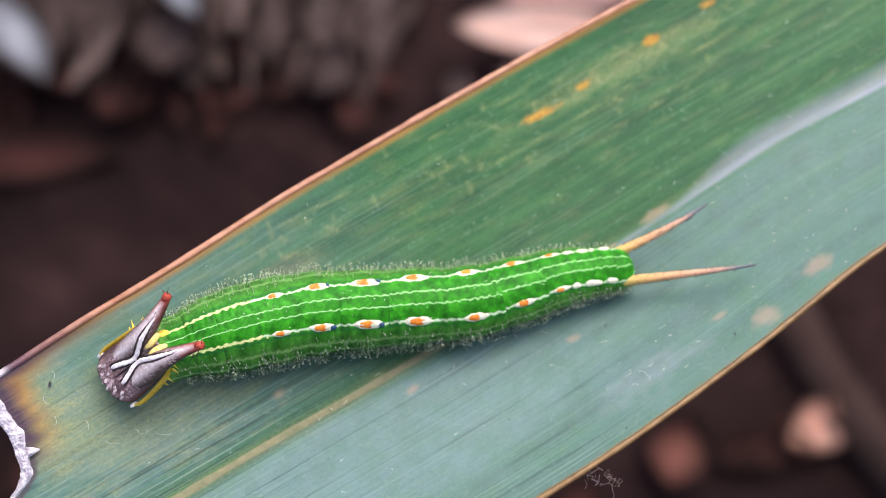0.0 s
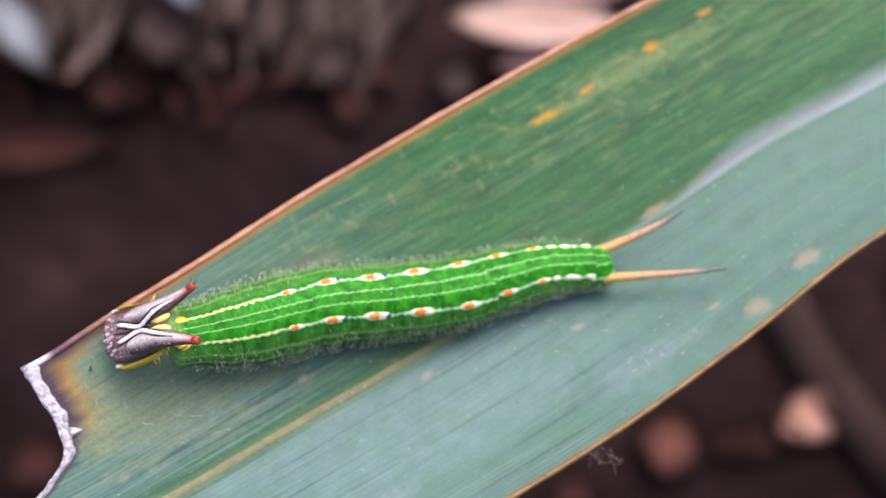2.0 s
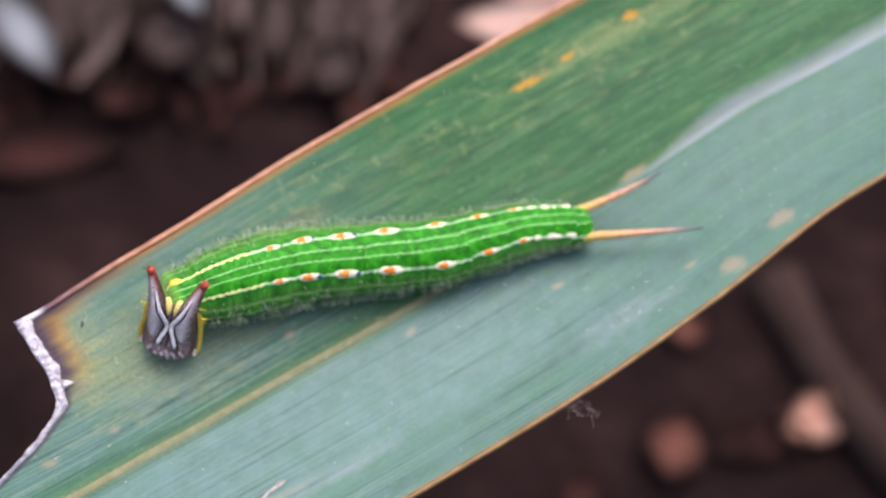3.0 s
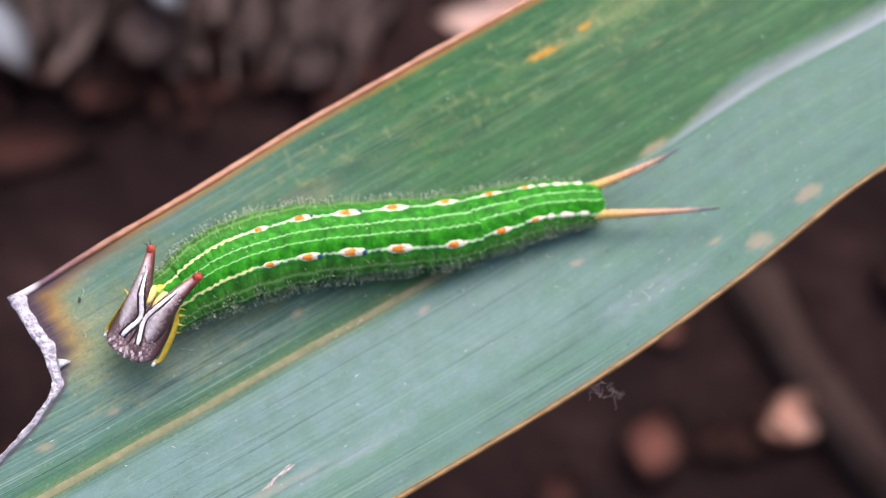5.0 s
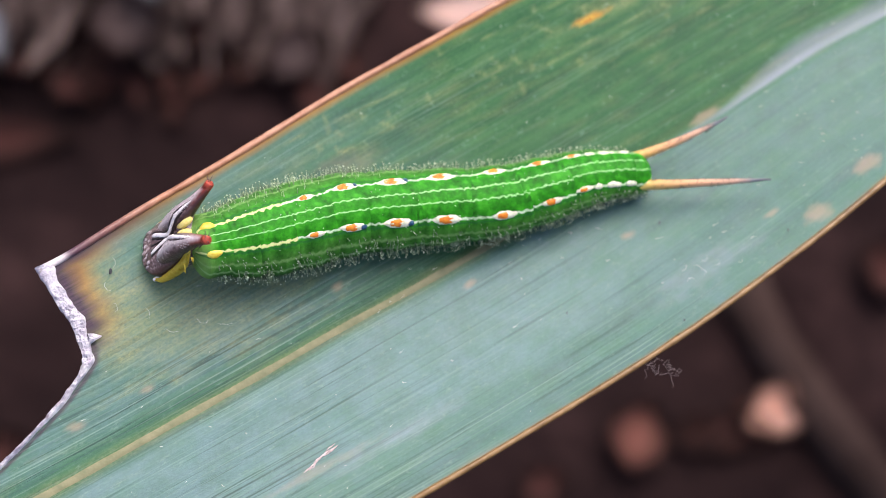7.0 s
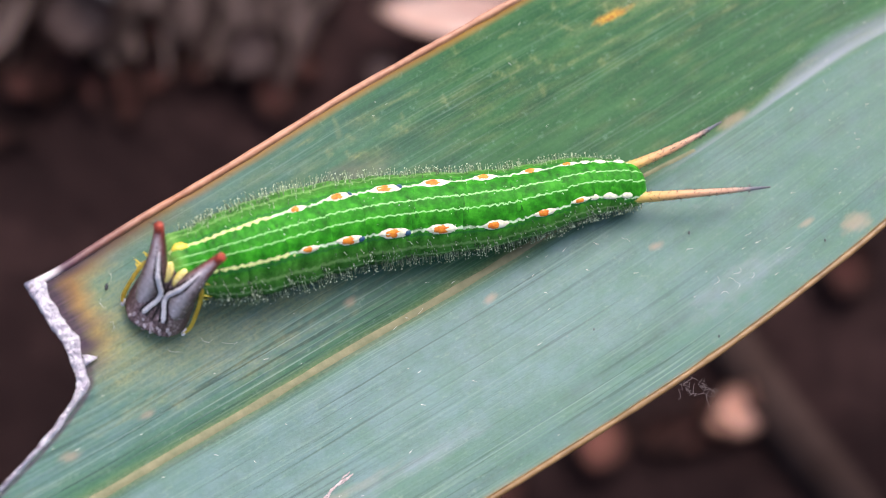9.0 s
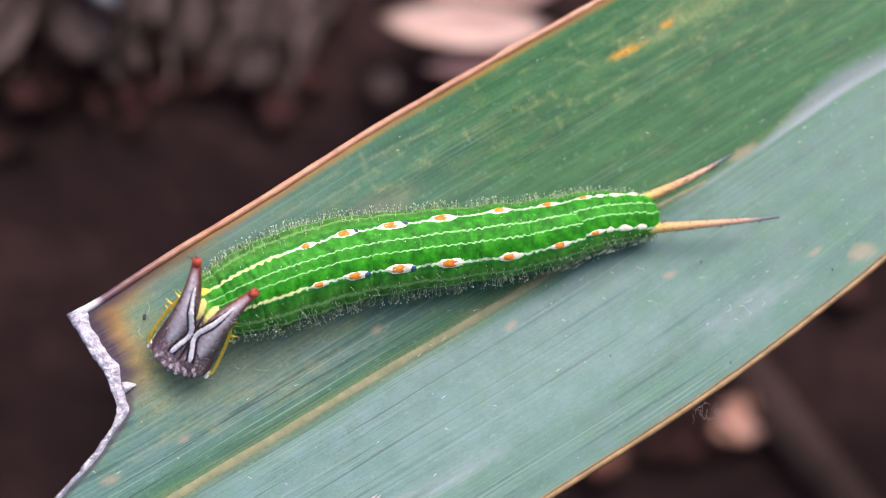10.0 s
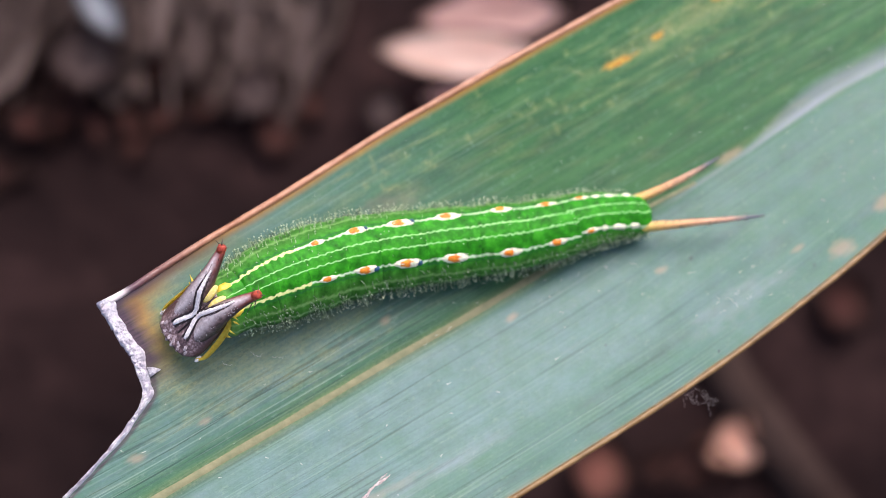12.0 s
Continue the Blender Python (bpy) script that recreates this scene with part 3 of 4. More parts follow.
def build_segment(k):
    L = SEG[k][0]
    bm = bmesh.new()
    nx, na = 33, 48
    front = -0.98 if k == 0 else -0.77
    xs = [L * (front + (0.77 - front) * i / (nx - 1)) for i in range(nx)]
    degs = [-180 + 360 * j / na for j in range(na)]
    rows = []
    for x in xs:
        rows.append([skin_point(k, x, skin_deg(k, x, d), 0.0035 * noise.noise((x * 22 + k, math.sin(radians(d)) * 5, math.cos(radians(d)) * 5))) for d in degs])
    vs = grid(bm, rows, True, lambda i, j: (xs[i] + 0.27 * k, -180 + 360 * j / na))
    bm.faces.new(vs[0])
    bm.faces.new(vs[-1][::-1])
    bmesh.ops.recalc_face_normals(bm, faces=bm.faces)
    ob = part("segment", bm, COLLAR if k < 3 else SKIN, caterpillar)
    for side in (-1, 1):
        if 3 <= k <= 9:
            big = (0.6, 0.85, 1.0, 1.0, 0.85, 0.75, 0.62)[k - 3]
            patch(ob, k, side, "pale_spot", PALE, 0.004, 35, 0.086 * big + 0.012, 6.8 * big + 1.2, 0.007, 1.5)
            patch(ob, k, side, "orange_spot", ORANGE, -0.004, 34.8, 0.048 * big + 0.006, 6.0 * big + 1.0, 0.0095, 0.8)
            if k in (4, 5):
                patch(ob, k, side, "blue_spot", BLUE, 0.078 * big, 36.5, 0.022 if k == 5 or side < 0 else 0.014, 4.4, 0.009)
        if k in (10, 11):
            for x in (-0.05, 0.05):
                patch(ob, k, side, "pale_spot", PALE, x, 35, 0.040, 6.5, 0.008)
        if k == 0:
            patch(ob, k, side, "yellow_patch", YELLOW, -0.115, 37, 0.045, 9, 0.010)
    bm = bmesh.new()
    count = int(210 * L / 0.3)
    for i in range(count):
        side = rnd.choice((-1, 1))
        deg = side * (43 + 76 * rnd.random() ** 0.62) if rnd.random() < 0.97 else rnd.uniform(-44, 44)
        x = rnd.uniform(-0.5, 0.5) * L
        deg = skin_deg(k, x, deg)
        p = skin_point(k, x, deg, -0.003)
        n = (skin_point(k, x, deg, 0.1) - p).normalized()
        n = (n + Vector((rnd.uniform(-0.25, 0.25), rnd.uniform(-0.25, 0.25), rnd.uniform(-0.2, 0.15)))).normalized()
        ln = rnd.uniform(0.014, 0.038) if abs(deg) > 40 else rnd.uniform(0.006, 0.013)
        ln *= SEG[k][1] / 0.21 * (1.45 if abs(deg) > 70 else 1.0)
        spike(bm, p, p + n * ln, 0.0036, rnd.uniform(0.0026, 0.0046) * (1.2 if abs(deg) > 66 else 1.0))
    hairs = tagged(part("bristles", bm, BRISTLE, ob, "short clear bristles with pale beads"), kind="stuff")
    hairs.data.materials.append(BEAD.m)
    return ob


def patch(parent, k, side, name, material, cx, cdeg, rx, rdeg, high, point=1.0):
    """A lens-shaped raised mark on the skin."""
    bm = bmesh.new()
    seed = k * 3.7 + side

    def at(x, d, h):
        return skin_point(k, x, skin_deg(k, x, side * d), h)

    mid = bm.verts.new(at(cx, cdeg, high))
    last = None
    for f, h in ((0.45, 0.85), (0.8, 0.5), (1.0, -0.3)):
        ring = []
        for j in range(18):
            a = 2 * math.pi * j / 18
            w = f * (1 + 0.10 * noise.noise((math.cos(a) * 1.5 + seed, math.sin(a) * 1.5, rx * 30)) + 0.10 * noise.noise((math.cos(a) * 4 + seed, math.sin(a) * 4, rx * 50)))
            x = cx + rx * w * math.copysign(abs(math.cos(a)) ** 0.9, math.cos(a))
            ring.append(bm.verts.new(at(x, cdeg + rdeg * w * math.copysign(abs(math.sin(a)) ** point, math.sin(a)), high * h)))
        for j in range(18):
            if last is None:
                bm.faces.new((mid, ring[j], ring[(j + 1) % 18]))
            else:
                bm.faces.new((last[j], ring[j], ring[(j + 1) % 18], last[(j + 1) % 18]))
        last = ring
    bmesh.ops.recalc_face_normals(bm, faces=bm.faces)
    return part(name, bm, material, parent)


segments = [build_segment(k) for k in range(len(SEG))]


def tail_point(side, s):
    if side > 0:
        return 0.055 + 0.585 * s, 0.098 + 0.070 * s + 0.055 * s * s, 0.035 + 0.05 * s + 0.01 * s * s
    return 0.055 + 0.725 * s, -0.105 - 0.138 * s + 0.010 * s * s, 0.035 + 0.05 * s


def build_tail(side):
    bm = bmesh.new()
    n = 26
    pts, rad = [], []
    for i in range(n):
        s = 1.14 * i / (n - 1) - 0.14
        pts.append(tail_point(side, s))
        rad.append((0.028 * min(1 - s, 1.0) ** 0.75 + 0.0045) * (1 + 0.06 * noise.noise((s * 30, side, 1))))
    tube(bm, pts, rad, 10)
    ob = part("tail_prong", bm, TAIL, segments[12], "tapering orange-tan prong with a blue-grey tip")
    bm = bmesh.new()
    for i in range(170):
        s = rnd.uniform(0.02, 0.85)
        c = Vector(tail_point(side, s))
        a = rnd.uniform(0, 6.28)
        nrm = Vector((0.25, math.cos(a), math.sin(a))).normalized()
        r = 0.028 * (1 - s) ** 0.75 + 0.0045
        spike(bm, c + nrm * r * 0.9, c + nrm * (r + rnd.uniform(0.008, 0.022)), 0.0032)
    hairs = part("tail_bristles", bm, DARK_BRISTLE, segments[12])
    tagged(hairs, kind="stuff")


for _s in (-1, 1):
    build_tail(_s)

# Head: local y runs forward to the mouth, z out of the face, x to the animal's right.
head = None


def face_z(x, y):
    """Height of the face shield."""
    t = clip01((y + 0.05) / 0.36)
    crown = 0.050 - 0.022 * t - 0.012 * t * t
    lobes = 0.030 * math.exp(-((abs(x) - 0.088) / 0.055) ** 2) * (1 - 0.55 * t)
    return crown + lobes - 1.7 * x * x - 0.020 * math.exp(-(x / 0.02) ** 2) * (1 - t)


def half_width(y):
    return interp(y, [(-0.04, 0.100), (0.0, 0.132), (0.05, 0.146), (0.12, 0.157), (0.22, 0.166), (0.27, 0.167), (0.305, 0.150), (0.325, 0.105)])


def chin(x, y):
    """The lower edge of the face bows out in the middle."""
    return y + 0.022 * (1 - min(abs(x) / 0.17, 1.0) ** 2) * clip01((y - 0.18) / 0.14)


HORN_LINE = [(0.088, 0.25, -0.006), (0.086, 0.18, 0.002), (0.085, 0.12, 0.014), (0.086, 0.06, 0.028), (0.090, 0.0, 0.046), (0.103, -0.06, 0.056), (0.119, -0.12, 0.064), (0.139, -0.18, 0.072), (0.155, -0.225, 0.079), (0.166, -0.25, 0.083)]
HORN_RADII = [0.022, 0.050, 0.062, 0.067, 0.063, 0.053, 0.042, 0.033, 0.027, 0.025]


def horn_at(y):
    """Middle and radius of the horn where it passes y."""
    ys = [-p[1] for p in HORN_LINE]
    return [float(np.interp(-y, ys, c)) for c in ([p[0] for p in HORN_LINE], [p[2] for p in HORN_LINE], HORN_RADII)]


def horn_top(x, y):
    mx, mz, r = horn_at(y)
    return mz + 0.85 * math.sqrt(r * r - (x - mx) ** 2) if abs(x - mx) < r else -1.0


def build_head():
    bm = bmesh.new()
    rows = []
    ys = np.linspace(-0.04, 0.325, 34).tolist()
    for y in ys:
        w = half_width(y)
        depth = interp(y, [(-0.04, 0.12), (0.02, 0.19), (0.15, 0.20), (0.27, 0.13), (0.335, 0.06)])
        ring = []
        for j in range(24):
            x = w * (-1 + 2 * j / 23)
            ring.append((x, chin(x, y), face_z(x, y) + 0.004 * noise.noise((x * 60, y * 60, 0))))
        for j in range(1, 18):
            a = math.pi * j / 18
            ring.append((w * math.cos(a) * (1 - 0.12 * math.sin(a)), chin(w * math.cos(a), y), face_z(w, y) - depth * math.sin(a) ** 0.8))
        rows.append(ring)
    vs = grid(bm, rows, True)
    bm.faces.new(vs[0])
    bm.faces.new(vs[-1][::-1])
    bmesh.ops.recalc_face_normals(bm, faces=bm.faces)
    ob = part("head", bm, SHELL, caterpillar, "purple-brown shield head with white lines and two horns")
    bm = bmesh.new()
    tube(bm, [(0, y, face_z(0, y) + 0.004) for y in (0.03, 0.07, 0.11, 0.15, 0.19, 0.23, 0.27)], [0.003, 0.006, 0.005, 0.007, 0.006, 0.004, 0.003], 6, 0.5)
    part("suture", bm, SUTURE, ob, "dark line down the middle of the face")
    # back of the head and neck
    bm = bmesh.new()
    tube(bm, [(0, 0.10, -0.10), (0, 0.0, -0.10), (0, -0.07, -0.105), (0, -0.12, -0.11)], [0.09, 0.138, 0.128, 0.06], 20, 0.85)
    part("neck", bm, BACK, ob, "pale green soft neck")
    for s in (-1, 1):
        bm = bmesh.new()
        tube(bm, [(s * x, y, z) for x, y, z in HORN_LINE], HORN_RADII, 16, 0.85)
        part("horn", bm, HORN, ob)
        bm = bmesh.new()
        tube(bm, [(s * 0.155, -0.226, 0.079), (s * 0.165, -0.248, 0.083), (s * 0.171, -0.262, 0.086), (s * 0.174, -0.268, 0.087)], [0.0245, 0.0255, 0.0245, 0.017], 12)
        part("horn_tip", bm, HORN_TIP, ob, "rust-red blunt horn tip")
        bm = bmesh.new()
        for dx, dy, dz in ((0.020, -0.03, 0.01), (-0.022, -0.025, 0.01), (0.005, -0.02, 0.03), (0.03, 0.0, 0.01), (-0.03, 0.03, 0.01), (-0.028, 0.06, 0.012)):
            f = Vector((s * 0.168, -0.255, 0.084)) + Vector((dx * 0.6, max(dy, -0.01), dz * 0.5))
            spike(bm, f, f + Vector((dx * 1.3, dy * 1.3, dz * 1.3)), 0.0042)
        part("horn_bristles", bm, DARK_BRISTLE, ob)
        # white line from horn down the face
        bm = bmesh.new()
        line = [(0.108, -0.13, 0.088), (0.098, -0.09, 0.092), (0.083, -0.05, 0.093), (0.064, 0.0, 0.090), (0.040, 0.05, 0.072), (0.022, 0.085, 0.054), (0.0150, 0.115, 0.040), (0.020, 0.15, 0.036), (0.036, 0.19, 0.032), (0.049, 0.23, 0.027), (0.056, 0.268, 0.022)]
        fine = []
        for i in range(len(line) - 1):
            for q in range(4):
                fine.append(tuple(line[i][c] + (line[i + 1][c] - line[i][c]) * q / 4 for c in (0, 1, 2)))
        p3 = [(s * x, y, max(z, face_z(x, y) + 0.003, horn_top(x, y) + 0.001) + 0.002 * noise.noise((x * 90, y * 90, s))) for x, y, z in fine]
        tube(bm, p3, [0.0145 * clip01(0.30 + i / 18) * clip01(0.5 + (len(p3) - 1 - i) / 5) * (1 + 0.40 * noise.noise((i * 1.3, s * 5, 3))) for i in range(len(p3))], 8, 0.42)
        part("white_line", bm, RIDGE, ob)
        for off in (-1, 1):
            bm = bmesh.new()
            dark = []
            for i, p in enumerate(p3):
                a, b = Vector(p3[max(i - 1, 0)]), Vector(p3[min(i + 1, len(p3) - 1)])
                side = (b - a).cross(Vector((0, 0, 1))).normalized()
                w = 0.0145 * clip01(0.30 + i / 18) + 0.003
                q = Vector(p) + side * off * w
                q.z = max(face_z(q.x, q.y) + 0.001, horn_top(abs(q.x), q.y) - 0.001, q.z - 0.012)
                dark.append(q)
            tube(bm, dark, [0.0070 * clip01(0.1 + i / 12) * (1 + 0.5 * noise.noise((i * 0.9, off * 3 + s, 8))) for i in range(len(dark))], 6, 0.7)
            part("dark_line", bm, SUTURE, ob)
        bm = bmesh.new()
        for i in range(90):
            y = rnd.uniform(-0.12, 0.21)
            mx, mz, r = horn_at(y)
            a = radians(rnd.triangular(25, 135, 110))
            p = Vector((s * (mx + r * 0.97 * math.cos(a)), y, mz + 0.85 * r * 0.97 * math.sin(a)))
            spike(bm, p, p + Vector((s * 0.009 * math.cos(a), 0, 0.010 * math.sin(a))), 0.0052, 0.0)
        tagged(part("pale_grain", bm, GRAIN, ob), kind="stuff")
        # yellow cheek with spines
        bm = bmesh.new()
        rows = []
        for i in range(16):
            q = i / 15
            y = -0.03 + 0.33 * q
            w = half_width(y)
            t = math.sin(math.pi * clip01(q * 0.9 + 0.05)) ** 0.6
            zt = face_z(w, y)
            rows.append([(s * (w + 0.013 + 0.020 * math.sin(math.pi * c / 5)), y, zt - 0.012 - 0.075 * t * c / 5) for c in range(6)])
        grid(bm, rows)
        bmesh.ops.solidify(bm, geom=bm.faces[:], thickness=0.012)
        part("cheek", bm, YELLOW, ob, "bright yellow cheek stripe")
        bm = bmesh.new()
        for i, y in enumerate((-0.035, -0.005, 0.045, 0.090)):
            f = Vector((s * (half_width(y) + 0.020), y, face_z(half_width(y), y) - 0.04 - 0.03 * (i % 2)))
            spike(bm, f, f + Vector((s * (0.060, 0.045, 0.055, 0.035)[i], -0.020, 0.004)), 0.011)
        part("cheek_spines", bm, YELLOW, ob)
        bm = bmesh.new()
        y = 0.298
        bmesh.ops.create_icosphere(bm, subdivisions=2, radius=0.016, matrix=Matrix.Translation((s * 0.170, y, -0.046)) @ Matrix.Diagonal((0.8, 1.6, 0.9, 1)))
        part("cheek_tip", bm, RIDGE, ob)
        bm = bmesh.new()
        bmesh.ops.create_icosphere(bm, subdivisions=2, radius=0.044, matrix=Matrix.Translation((s * 0.032, -0.024, 0.044)) @ Matrix.Rotation(radians(s * 8), 4, "Z") @ Matrix.Diagonal((0.60, 1.45, 0.48, 1)))
        part("crown_spot", bm, CROWN, ob, "yellow spot between the horns")
        for i, (x, y, r) in enumerate(((0.042, 0.292, 0.022), (0.086, 0.280, 0.020), (0.019, 0.325, 0.023), (0.060, 0.318, 0.021), (0.102, 0.303, 0.017))):
            bm = bmesh.new()
            bmesh.ops.create_icosphere(bm, subdivisions=2, radius=r, matrix=Matrix.Translation((s * x, y, face_z(x, y) - 0.006)) @ Matrix.Rotation(radians(-s * 250 * x), 4, "Z") @ Matrix.Diagonal((0.70, 1.65, 0.38, 1)))
            part("mouth_lobe", bm, MOUTH, ob)
    return ob


head = build_head()

# ---------------------------------------------------------------- small things on the leaf


def silk_thread(i, u, v, turn, ln, bend):
    bm = bmesh.new()
    pts = []
    for q in range(9):
        s = q / 8 - 0.5
        a = radians(turn) + 0.7 * bend * s + 0.5 * noise.noise((s * 5, i * 3.1, 2))
        pts.append(on_leaf(u + ln * s * math.cos(a) - bend * 0.1 * ln * (s * s), v + ln * s * math.sin(a), 0.010 + 0.012 * math.sin(math.pi * (s + 0.5))))
    c = on_leaf(u, v)
    bm_pts = [p - c for p in pts]
    tube(bm, bm_pts, [0.0002, 0.0006, 0.0010, 0.0012, 0.0009, 0.0006, 0.0010, 0.0007, 0.0002], 4)
    ob = part("silk_thread", bm, SILK)
    ob.location = c * CM
    tagged(ob, "short pale curled silk thread stuck on a leaf", "silk thread", "silk threads on the leaf")


_r = random.Random(9)
for _i, (_u, _v, _t, _l, _b) in enumerate(((-1.72, 0.02, 60, 0.07, 1.6), (-1.83, -0.07, 80, 0.06, -1.6), (-1.82, -0.19, 70, 0.06, 1.7), (-1.68, -0.28, 75, 0.07, 1.5), (-1.62, -0.42, -35, 0.09, 0.9),
                                           (-1.45, -0.44, -40, 0.09, 1.5), (-1.34, -0.50, -25, 0.09, 0.8), (-0.34, -0.79, 30, 0.05, 0.5), (1.22, -1.47, 40, 0.07, 1.8), (1.29, -1.50, -60, 0.06, -1.6), (1.35, -1.49, 10, 0.07, 1.9), (1.30, -1.55, 75, 0.05, 1.5), (1.20, -1.54, -20, 0.06, -1.8), (1.40, -1.55, 30, 0.05, 1.2), (0.92, -0.98, -50, 0.06, 0.4), (1.20, -1.22, -20, 0.06, 0.5))):
    silk_thread(_i, _u, _v, _t, _l, _b)
bm = bmesh.new()
for _i in range(230):
    _u, _v = _r.uniform(-2.4, 4.4), _r.uniform(-1.8, 0.6)
    if _u < cut_u(_v) + 0.1 or _v > interp(_u, UPPER) - 0.06 or _v < interp(_u, LOWER) + 0.05 or (_v > interp(_u, RIB) and _r.random() < 0.55):
        continue
    _a, _l = _r.uniform(-1.2, 0.4), _r.uniform(0.006, 0.034)
    _p = on_leaf(_u, _v, 0.012)
    spike(bm, _p, on_leaf(_u + _l * math.cos(_a), _v + _l * math.sin(_a), 0.020), 0.0022)
tagged(part("leaf_fluff", bm, SILK), "fine pale fluff scattered over a green leaf", "fluff", kind="stuff")

for _u, _v, _s in ((-1.765, -0.006, 0.018), (1.012, -1.743, 0.009), (1.267, -1.129, 0.011), (1.874, -1.586, 0.010), (0.458, -1.343, 0.008)):
    bm = bmesh.new()
    bmesh.ops.create_icosphere(bm, subdivisions=2, radius=_s, matrix=Matrix.Diagonal((0.45, 1.0, 0.5, 1)))
    for w in bm.verts:
        w.co *= 1 + 0.25 * noise.noise(w.co * 90)
    ob = part("frass_speck", bm, SPECK)
    ob.location = on_leaf(_u, _v, _s * 0.4) * CM
    tagged(ob, "tiny dark speck of dirt on a leaf", "speck", "specks on the leaf")

bm = bmesh.new()
_c = on_leaf(0.72, -1.86)
_w = random.Random(21)
for _i in range(9):
    p = Vector((_w.uniform(-0.05, 0.10), _w.uniform(-0.05, 0.01), 0.0))
    pts = [p]
    for q in range(8):
        p = p + Vector((_w.uniform(-0.030, 0.034), _w.uniform(-0.040, 0.022), _w.uniform(-0.02, 0.012)))
        pts.append(p)
    tube(bm, pts, [0.0010] * 9, 4)
ob = part("web_tuft", bm, WEB)
ob.location = _c * CM
tagged(ob, "tangled grey web tuft hanging from a leaf margin", "cobweb")

# ---------------------------------------------------------------- the ground below
GZ = -45.0
SOIL = Mat("soil", 0.95, 0.05)
_o = SOIL.coords()
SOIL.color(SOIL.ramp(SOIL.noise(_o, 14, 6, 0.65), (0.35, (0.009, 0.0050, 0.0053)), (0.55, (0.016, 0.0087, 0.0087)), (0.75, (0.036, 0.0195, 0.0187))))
SOIL.bump(SOIL.noise(_o, 60, 5), 8)
bm = bmesh.new()
rows = []
_steps = [-3000, -800, -250, -120] + list(np.linspace(-80, 100, 61)) + [140, 260, 800, 3000]
for y in _steps:
    rows.append([(x, y, GZ + (1.2 * noise.noise((x * 0.09, y * 0.09, 0)) - 0.6 if abs(x) < 200 and abs(y) < 200 else -0.6)) for x in _steps])
grid(bm, rows)
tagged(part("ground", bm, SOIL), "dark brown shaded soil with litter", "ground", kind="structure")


def litter_material(name, low, high, begin=0.20, end=0.95):
    """A dead leaf: paler in its middle, faded to soil colour at the rim as painted blur."""
    m = Mat(name, 0.85, 0.05)
    x = m.node("ShaderNodeSeparateXYZ")
    m.link(m.coords("UV"), x.inputs[0])
    n = m.noise(m.coords(), 45, 1)
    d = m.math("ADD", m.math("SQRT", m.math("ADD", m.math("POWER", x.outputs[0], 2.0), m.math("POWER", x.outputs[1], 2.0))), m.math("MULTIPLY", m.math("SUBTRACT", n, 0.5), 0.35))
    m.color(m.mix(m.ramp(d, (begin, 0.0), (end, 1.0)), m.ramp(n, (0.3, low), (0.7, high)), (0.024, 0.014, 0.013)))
    m.bump(n, 1.0)
    return m


# The tan tone carries the brightness of sun flecks in its colour.
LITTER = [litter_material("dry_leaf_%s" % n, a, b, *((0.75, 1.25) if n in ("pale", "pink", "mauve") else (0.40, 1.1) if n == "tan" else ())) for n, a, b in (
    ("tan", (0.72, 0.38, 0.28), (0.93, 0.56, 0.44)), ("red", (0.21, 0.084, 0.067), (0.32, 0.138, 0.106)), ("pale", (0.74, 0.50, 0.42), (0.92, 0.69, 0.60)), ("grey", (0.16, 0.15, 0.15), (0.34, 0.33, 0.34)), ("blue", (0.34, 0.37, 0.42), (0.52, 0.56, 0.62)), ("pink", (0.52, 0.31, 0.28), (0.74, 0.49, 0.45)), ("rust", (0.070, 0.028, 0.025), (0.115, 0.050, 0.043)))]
WITHERED = Mat("dry_leaf_long", 0.85, 0.08)
_wr = WITHERED.node("ShaderNodeObjectInfo").outputs["Random"]
WITHERED.color(WITHERED.mix(WITHERED.noise(WITHERED.coords(), 30, 3), WITHERED.ramp(_wr, (0.0, (0.055, 0.038, 0.034)), (0.5, (0.150, 0.109, 0.100)), (1.0, (0.33, 0.25, 0.23))), (0.05, 0.034, 0.032)))
WITHERED.bump(WITHERED.noise(WITHERED.coords(), 60, 4), 1.0)
LITTER.append(WITHERED)
LITTER.append(litter_material("dry_leaf_mauve", (0.075, 0.053, 0.052), (0.110, 0.081, 0.079), 0.5, 1.25))
STEM = speckled("stem_bark", (0.025, 0.015, 0.0125), (0.042, 0.027, 0.0235), 40, 0.9, 0.05)


def dry_leaf(x, y, ln, wd, turn, mat, lift=0.5, label="", roll=10, blunt=0.8):
    bm = bmesh.new()
    rows = []
    for i in range(13):
        s = i / 12
        w = wd * 0.5 * math.sin(math.pi * (0.04 + 0.92 * s)) ** blunt
        rows.append([((s - 0.5) * ln, w * c / 3, 0.12 * abs(c) * wd / 3 + 0.15 * wd * (s - 0.5) ** 2 * 4 + 0.05 * wd * noise.noise((s * 4 + x, c * 0.7, y))) for c in range(-3, 4)])
    grid(bm, rows, False, lambda i, j: (i / 6 - 1.0, j / 3 - 1.0))
    bmesh.ops.solidify(bm, geom=bm.faces[:], thickness=0.05)
    ob = part("dry_leaf", bm, LITTER[mat])
    z = GZ + 1.2 * noise.noise((x * 0.09, y * 0.09, 0)) - 0.6
    ob.matrix_world = pose(x * CM, y * CM, (z + lift) * CM, roll, 0, turn)
    tagged(ob, label or "curled dry fallen leaf on dark soil", "dry leaf", "fallen leaves on the ground")


